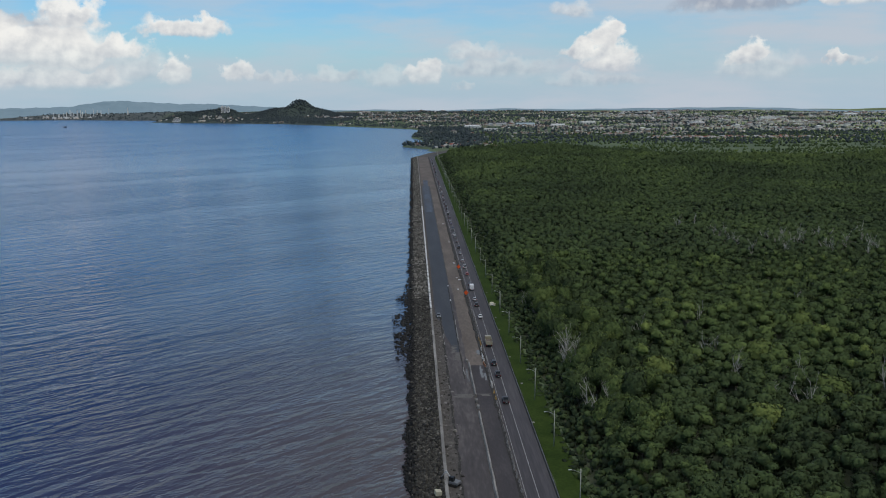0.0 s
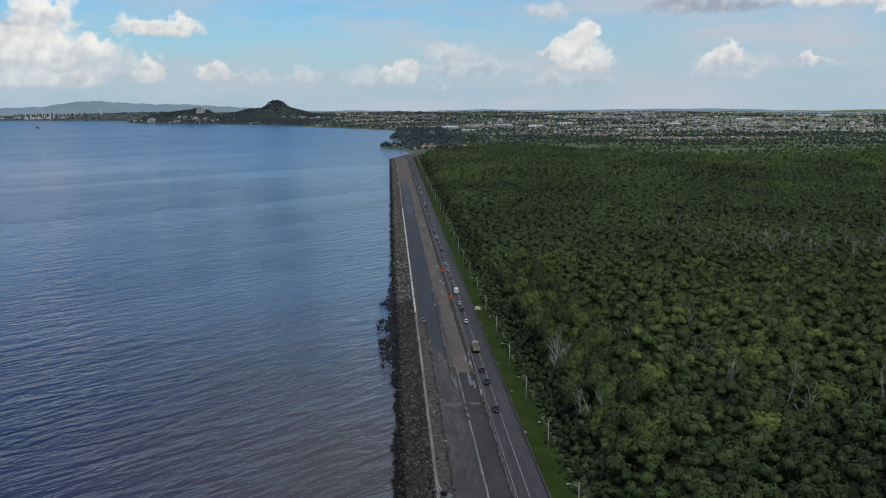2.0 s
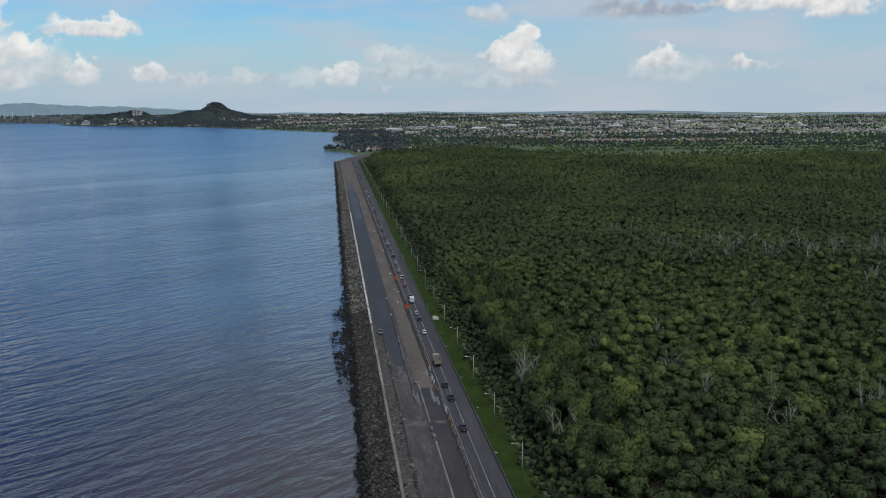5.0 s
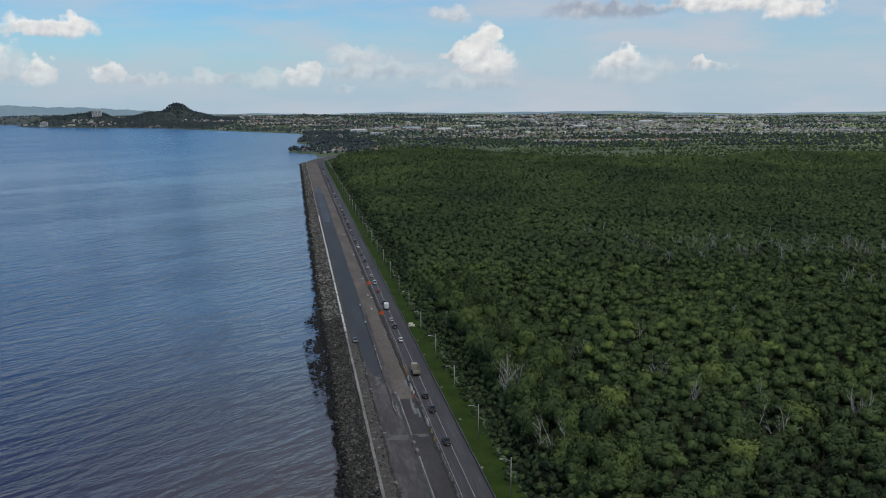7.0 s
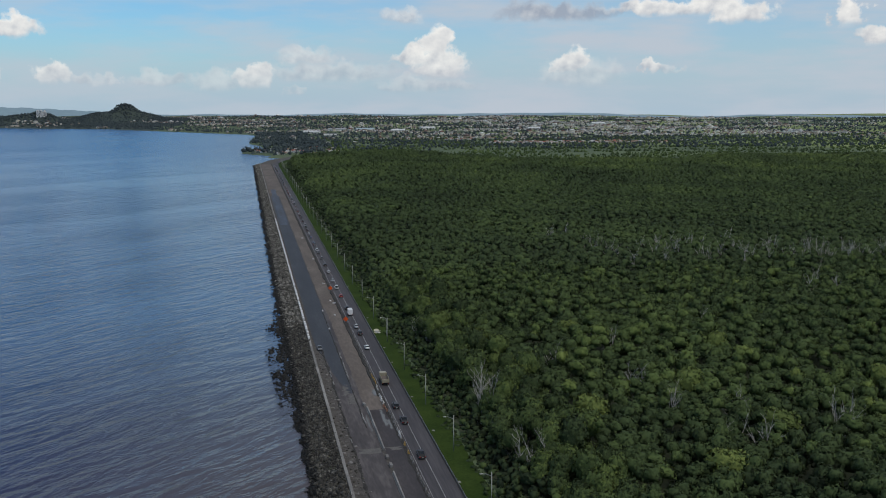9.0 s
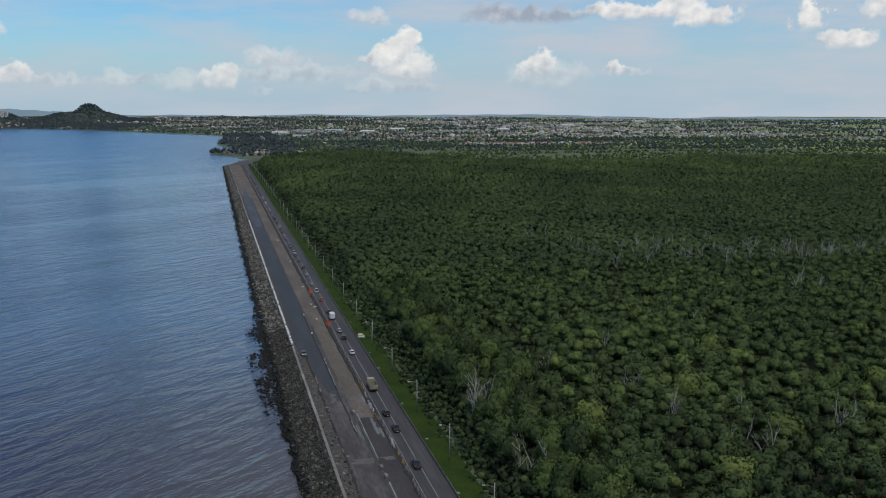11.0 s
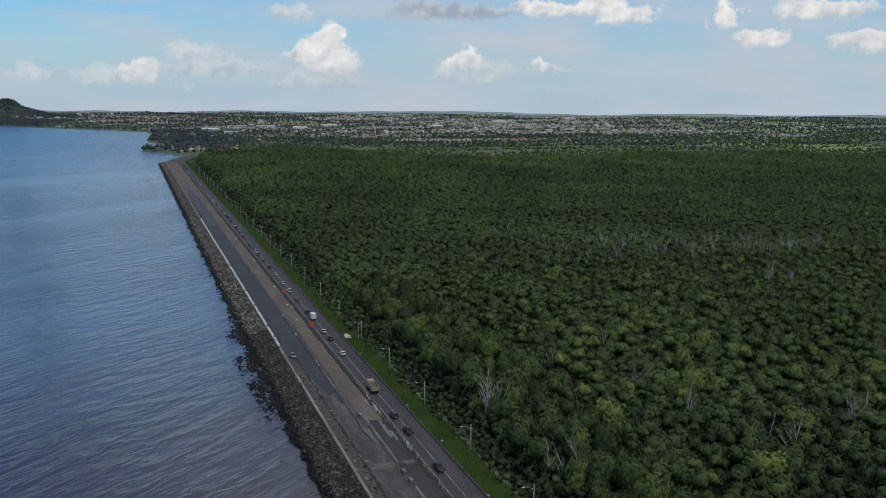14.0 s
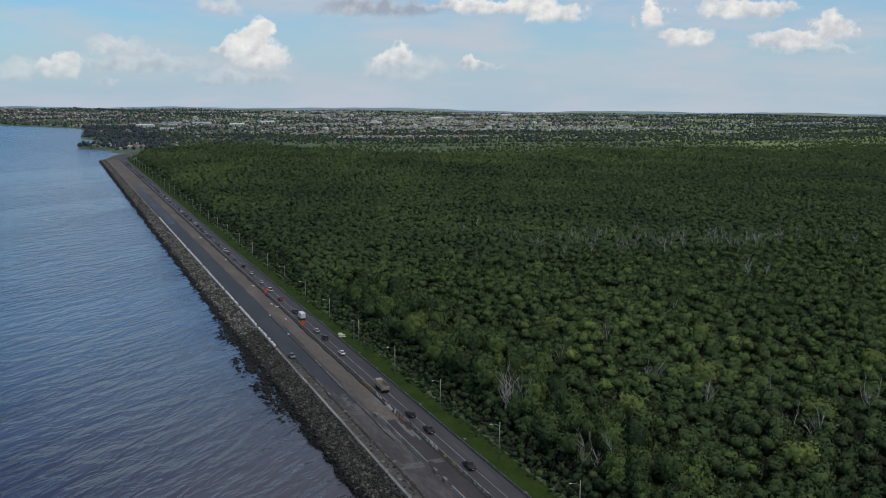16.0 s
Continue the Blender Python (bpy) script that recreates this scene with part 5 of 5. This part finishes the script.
def house(k):
    V, Q, mi = house_arrays(k % 4)
    V = V * np.array((5.0, 3.8, 1.5)) + np.array((0, 0, 1.5))
    top = new("house")
    for name, sel in (("wall", mi == 0), ("roof", mi == 1)):
        bm = bmesh.new()
        vs = [bm.verts.new(v) for v in V]
        for q in Q[sel]:
            bm.faces.new([vs[i] for i in q])
        bmesh.ops.delete(bm, geom=[v for v in bm.verts if not v.link_faces], context="VERTS")
        part(name, bm, (HOUSE_WALL if name == "wall" else HOUSE_ROOF)[k], top)
    return tagged(top, ["low cream house with a red-brown hipped roof", "low white house with a grey hipped roof", "low white house with a rust-red roof", "low pale house with a flat white roof", "low tan house with a pale metal roof"][k] + " in the town", "house", "houses at the edge of town")


HOUSE_WALL = [plain("wall_paint", c, 0.85, 0.0, 0.15, 0.3) for c in ((0.55, 0.50, 0.40), (0.72, 0.71, 0.68), (0.68, 0.66, 0.62), (0.60, 0.55, 0.50), (0.42, 0.36, 0.28))]
HOUSE_ROOF = [plain("roof_sheet", c, 0.6, 0.0, 0.2, 0.3) for c in ((0.20, 0.085, 0.06), (0.30, 0.30, 0.31), (0.26, 0.08, 0.05), (0.66, 0.66, 0.65), (0.48, 0.48, 0.47))]
homes = [house(k) for k in range(5)]
hz = land_height(lots[:, 0], lots[:, 1])
for i in range(300):
    s = float(rng.uniform(0.6, 1.0))
    m = Matrix.LocRotScale((lots[i, 0], lots[i, 1], hz[i]), Euler((0, 0, rng.uniform(0, 3.14))), (s, s, s))
    if i < 5:
        homes[i].matrix_basis = m
    else:
        copy_thing(homes[int(rng.choice(5, p=[0.22, 0.2, 0.2, 0.2, 0.18]))], m).scale = (s, s, s)
far_lots, far_z = lots[300:], hz[300:]
VV, QQ, MI, TT, off = [], [], [], [], 0
for (x, y), z0 in zip(far_lots, far_z):
    V, Q, mi = house_arrays(int(rng.integers(4)))
    big_one = rng.uniform() < 0.05
    size = np.array((rng.uniform(2.6, 4.8), rng.uniform(2.2, 3.8), rng.uniform(1.2, 2.1))) * (1.9 if big_one else 1.0) * (1.0 + 0.15 * float(smooth01(np.array(y), 2600, 4300)))
    a = rng.uniform(0, 3.14)
    W = V * size
    W = np.stack([W[:, 0] * math.cos(a) - W[:, 1] * math.sin(a) + x, W[:, 0] * math.sin(a) + W[:, 1] * math.cos(a) + y, W[:, 2] + size[2] + z0], 1)
    VV.append(W)
    QQ.append(Q + off)
    MI.append(mi)
    # walls lightened towards larger x, standing for sun on that side of town
    TT.append(np.where(np.arange(len(V)) < 8, rng.uniform(0.1, 0.8) + 0.3 * float(smooth01(np.array(x), 350, 800)), rng.uniform(0.0, 0.6) if rng.uniform() < 0.6 else rng.uniform(0.6, 1.0)))
    off += len(V)
tagged(new("town_houses", mesh_quads("town_houses", np.concatenate(VV), np.concatenate(QQ), [WALLS, ROOFS], np.concatenate(TT), np.concatenate(MI))), "spread of low pale houses with grey, white and red roofs", "town", kind="stuff")


def warehouse(x, y, sx, sy, h, paint, label):
    top = new("warehouse")
    bm = bmesh.new()
    box(bm, -sx / 2, sx / 2, -sy / 2, sy / 2, -2, h)
    part("wall", bm, HOUSE_WALL[1], top)
    bm = bmesh.new()
    prism(bm, [(-sy / 2 - 1, h - 0.2), (0, h + sy * 0.10), (sy / 2 + 1, h - 0.2), (sy / 2 + 1, h), (0, h + sy * 0.10 + 0.3), (-sy / 2 - 1, h)], -sx / 2 - 1, sx / 2 + 1)
    part("roof", bm, paint, top)
    top.matrix_basis = pose(x, y, float(land_height(np.array([x]), np.array([y]))[0]), 0, 0, float(rng.normal(0, 8)))
    return tagged(top, label, "warehouse", "warehouses")


BLUE_ROOF = plain("pale_blue_roof", (0.34, 0.42, 0.46), 0.5, 0.0, 0.15, 0.1)
for x, y, sx, sy, h, paint, label in [(150, 2860, 48, 26, 6, HOUSE_ROOF[3], "long white-roofed warehouse in the town"), (235, 2960, 55, 30, 6, HOUSE_ROOF[1], "grey-roofed warehouse in the town"), (330, 3010, 60, 28, 6, BLUE_ROOF, "pale blue roofed warehouse in the town"),
                                      (430, 2950, 42, 26, 6, HOUSE_ROOF[3], "white-roofed warehouse among houses"), (190, 2670, 38, 22, 5, HOUSE_ROOF[4], "pale metal roofed warehouse in the town"), (560, 3120, 48, 26, 6, HOUSE_ROOF[3], "white-roofed store among houses"),
                                      (900, 3000, 42, 24, 6, HOUSE_ROOF[3], "white-roofed hall among houses"), (1250, 3300, 50, 26, 7, HOUSE_ROOF[3], "broad white-roofed hall in the far town"), (1700, 3600, 50, 26, 7, HOUSE_ROOF[3], "broad white-roofed hall at the town edge")]:
    warehouse(x, y, sx, sy, h, paint, label)


def tower_block(x, y, sx, sy, h):
    top = new("apartment_tower")
    bm = bmesh.new()
    box(bm, -sx / 2, sx / 2, -sy / 2, sy / 2, -4, h)
    part("wall", bm, HOUSE_WALL[1], top)
    for k in range(int(h // 3.4)):
        bm = bmesh.new()
        box(bm, -sx / 2 + 1.2, sx / 2 - 1.2, -sy / 2 - 0.12, -sy / 2 + 0.2, 2 + k * 3.4, 3.5 + k * 3.4)
        part("window_band", bm, GLASS_DARK, top, "dark band of windows")
    bm = bmesh.new()
    box(bm, -sx / 4, sx / 4, -sy / 4, sy / 4, h, h + 3)
    part("roof_house", bm, HOUSE_WALL[3], top)
    top.matrix_basis = pose(x, y, float(land_height(np.array([x]), np.array([y]))[0]))
    return tagged(top, "white apartment tower on the wooded headland", "building", "apartment towers")


tower_block(-818, 3800, 9, 9, 22)
tower_block(-806, 3800, 9, 9, 22)
tower_block(-794, 3805, 10, 9, 19)
tower_block(-1000, 3790, 26, 14, 14)


def stack(x, y, h, r):
    bm = bmesh.new()
    rod(bm, (0, 0, -4), (0, 0, h), r, r * 0.75, 8)
    ob = tagged(part("refinery_chimney", bm, HOUSE_WALL[1]), "slender pale refinery stack beyond the bay", "chimney", "refinery stacks")
    ob.matrix_basis = pose(x, y, max(0.0, float(land_height(np.array([x]), np.array([y]))[0])))


for k in range(24):
    stack(float(rng.uniform(-1720, -1380)), float(rng.uniform(4360, 4440)), float(rng.uniform(14, 36)), float(rng.uniform(1.2, 2.2)))
for k in range(16):
    bm = bmesh.new()
    rod(bm, (0, 0, -4), (0, 0, float(rng.uniform(6, 11))), 9, 9, 12)
    ob = tagged(part("storage_tank", bm, HOUSE_WALL[1]), "round pale storage tank beyond the bay", "tank", "storage tanks")
    ob.matrix_basis = pose(float(rng.uniform(-1900, -1300)), float(rng.uniform(4330, 4420)), 1.0)

def refinery_unit(x, y, sx, sy, h):
    top = new("refinery_unit")
    bm = bmesh.new()
    box(bm, -sx / 2, sx / 2, -sy / 2, sy / 2, -4, h, 0.4)
    part("block", bm, HOUSE_WALL[3], top)
    for k in range(3):
        bm = bmesh.new()
        rod(bm, ((k - 1) * sx * 0.3, 0, h), ((k - 1) * sx * 0.3, 0, h + float(rng.uniform(3, 10))), 1.0, 0.9, 8)
        part("column", bm, HOUSE_WALL[1], top, "pale steel column")
    top.matrix_basis = pose(x, y, 1.0, 0, 0, float(rng.uniform(0, 90)))
    return tagged(top, "pale process building with steel columns beyond the bay", "building", "refinery buildings")


for k in range(26):
    refinery_unit(float(rng.uniform(-1780, -1330)), float(rng.uniform(4335, 4440)), float(rng.uniform(7, 20)), float(rng.uniform(6, 12)), float(rng.uniform(3, 9)))

# ---- distance: blue hills at the horizon ----


def far_hills():
    mt = material("distant_hills_haze_glow", [(0.2, (0.085, 0.125, 0.135)), (0.8, (0.14, 0.185, 0.20))], scale=0.006, rough=1.0, bump=0.0)
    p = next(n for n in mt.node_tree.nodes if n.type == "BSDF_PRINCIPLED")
    # faint blue emission stands in for the haze before these hills
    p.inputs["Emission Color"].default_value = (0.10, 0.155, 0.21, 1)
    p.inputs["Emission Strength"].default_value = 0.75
    n = 520
    a = np.radians(np.linspace(-30, 56, n))
    deg = np.degrees(a)
    top = np.interp(deg, [-30, -25, -22.2, -20.1, -18.6, -17.4, -15.8, -13.9, -12.3, -9.6, -7.9, -5], [50, 50, 51, 56, 77, 85, 76, 67, 67, 54, 46, 40]) + (1.6 * np.sin(deg * 5.1) + 1.0 * np.sin(deg * 13.7)) * np.where(deg < -5, 1, 0.5)
    skyline = land_height(-60 + 4720 * np.sin(a), 40 + 4720 * np.cos(a)) + 9 + 1.2 * np.sin(deg * 2.3) + 9 * np.exp(-((deg - 17.5) / 4.0) ** 2)
    top = np.where(deg > -6, np.maximum(skyline, top * (deg < -5)), top)
    rows = []
    for k, (rad, f) in enumerate(((4680, 0.02), (4760, 0.45), (4830, 0.85), (4870, 1.0), (4890, 0.9))):
        z = top * f - (2.0 if k == 0 else 0) + (0 if k in (0, 3) else 1.5 * np.sin(deg * (7 + 3 * k)))
        rows.append(np.stack([-60 + rad * np.sin(a), 40 + rad * np.cos(a), z], 1))
    i = (np.arange(4)[:, None] * n + np.arange(n - 1)[None]).ravel()
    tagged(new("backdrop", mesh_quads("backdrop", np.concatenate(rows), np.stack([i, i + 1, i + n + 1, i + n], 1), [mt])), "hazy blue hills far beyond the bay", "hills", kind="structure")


far_hills()


def ship():
    top = new("ship")
    bm = bmesh.new()
    prism(bm, [(-6, -0.6), (-6.5, 2.2), (5, 2.0), (7.5, 2.8), (6, -0.6)], -2.2, 2.2)
    part("hull", bm, CAR_PAINT["black"], top)
    bm = bmesh.new()
    box(bm, -1.8, 1.8, -4.5, -1, 2.1, 5.5, 0.2)
    part("wheelhouse", bm, CAR_PAINT["grey"], top)
    bm = bmesh.new()
    rod(bm, (0, -0.8, 2), (0, -0.8, 9), 0.25, 0.15)
    part("mast", bm, STEEL, top)
    top.matrix_basis = pose(-1237, 3206, -2.5, 0, 0, 70)
    tagged(top, "small dark boat out on the bay", "boat")


ship()
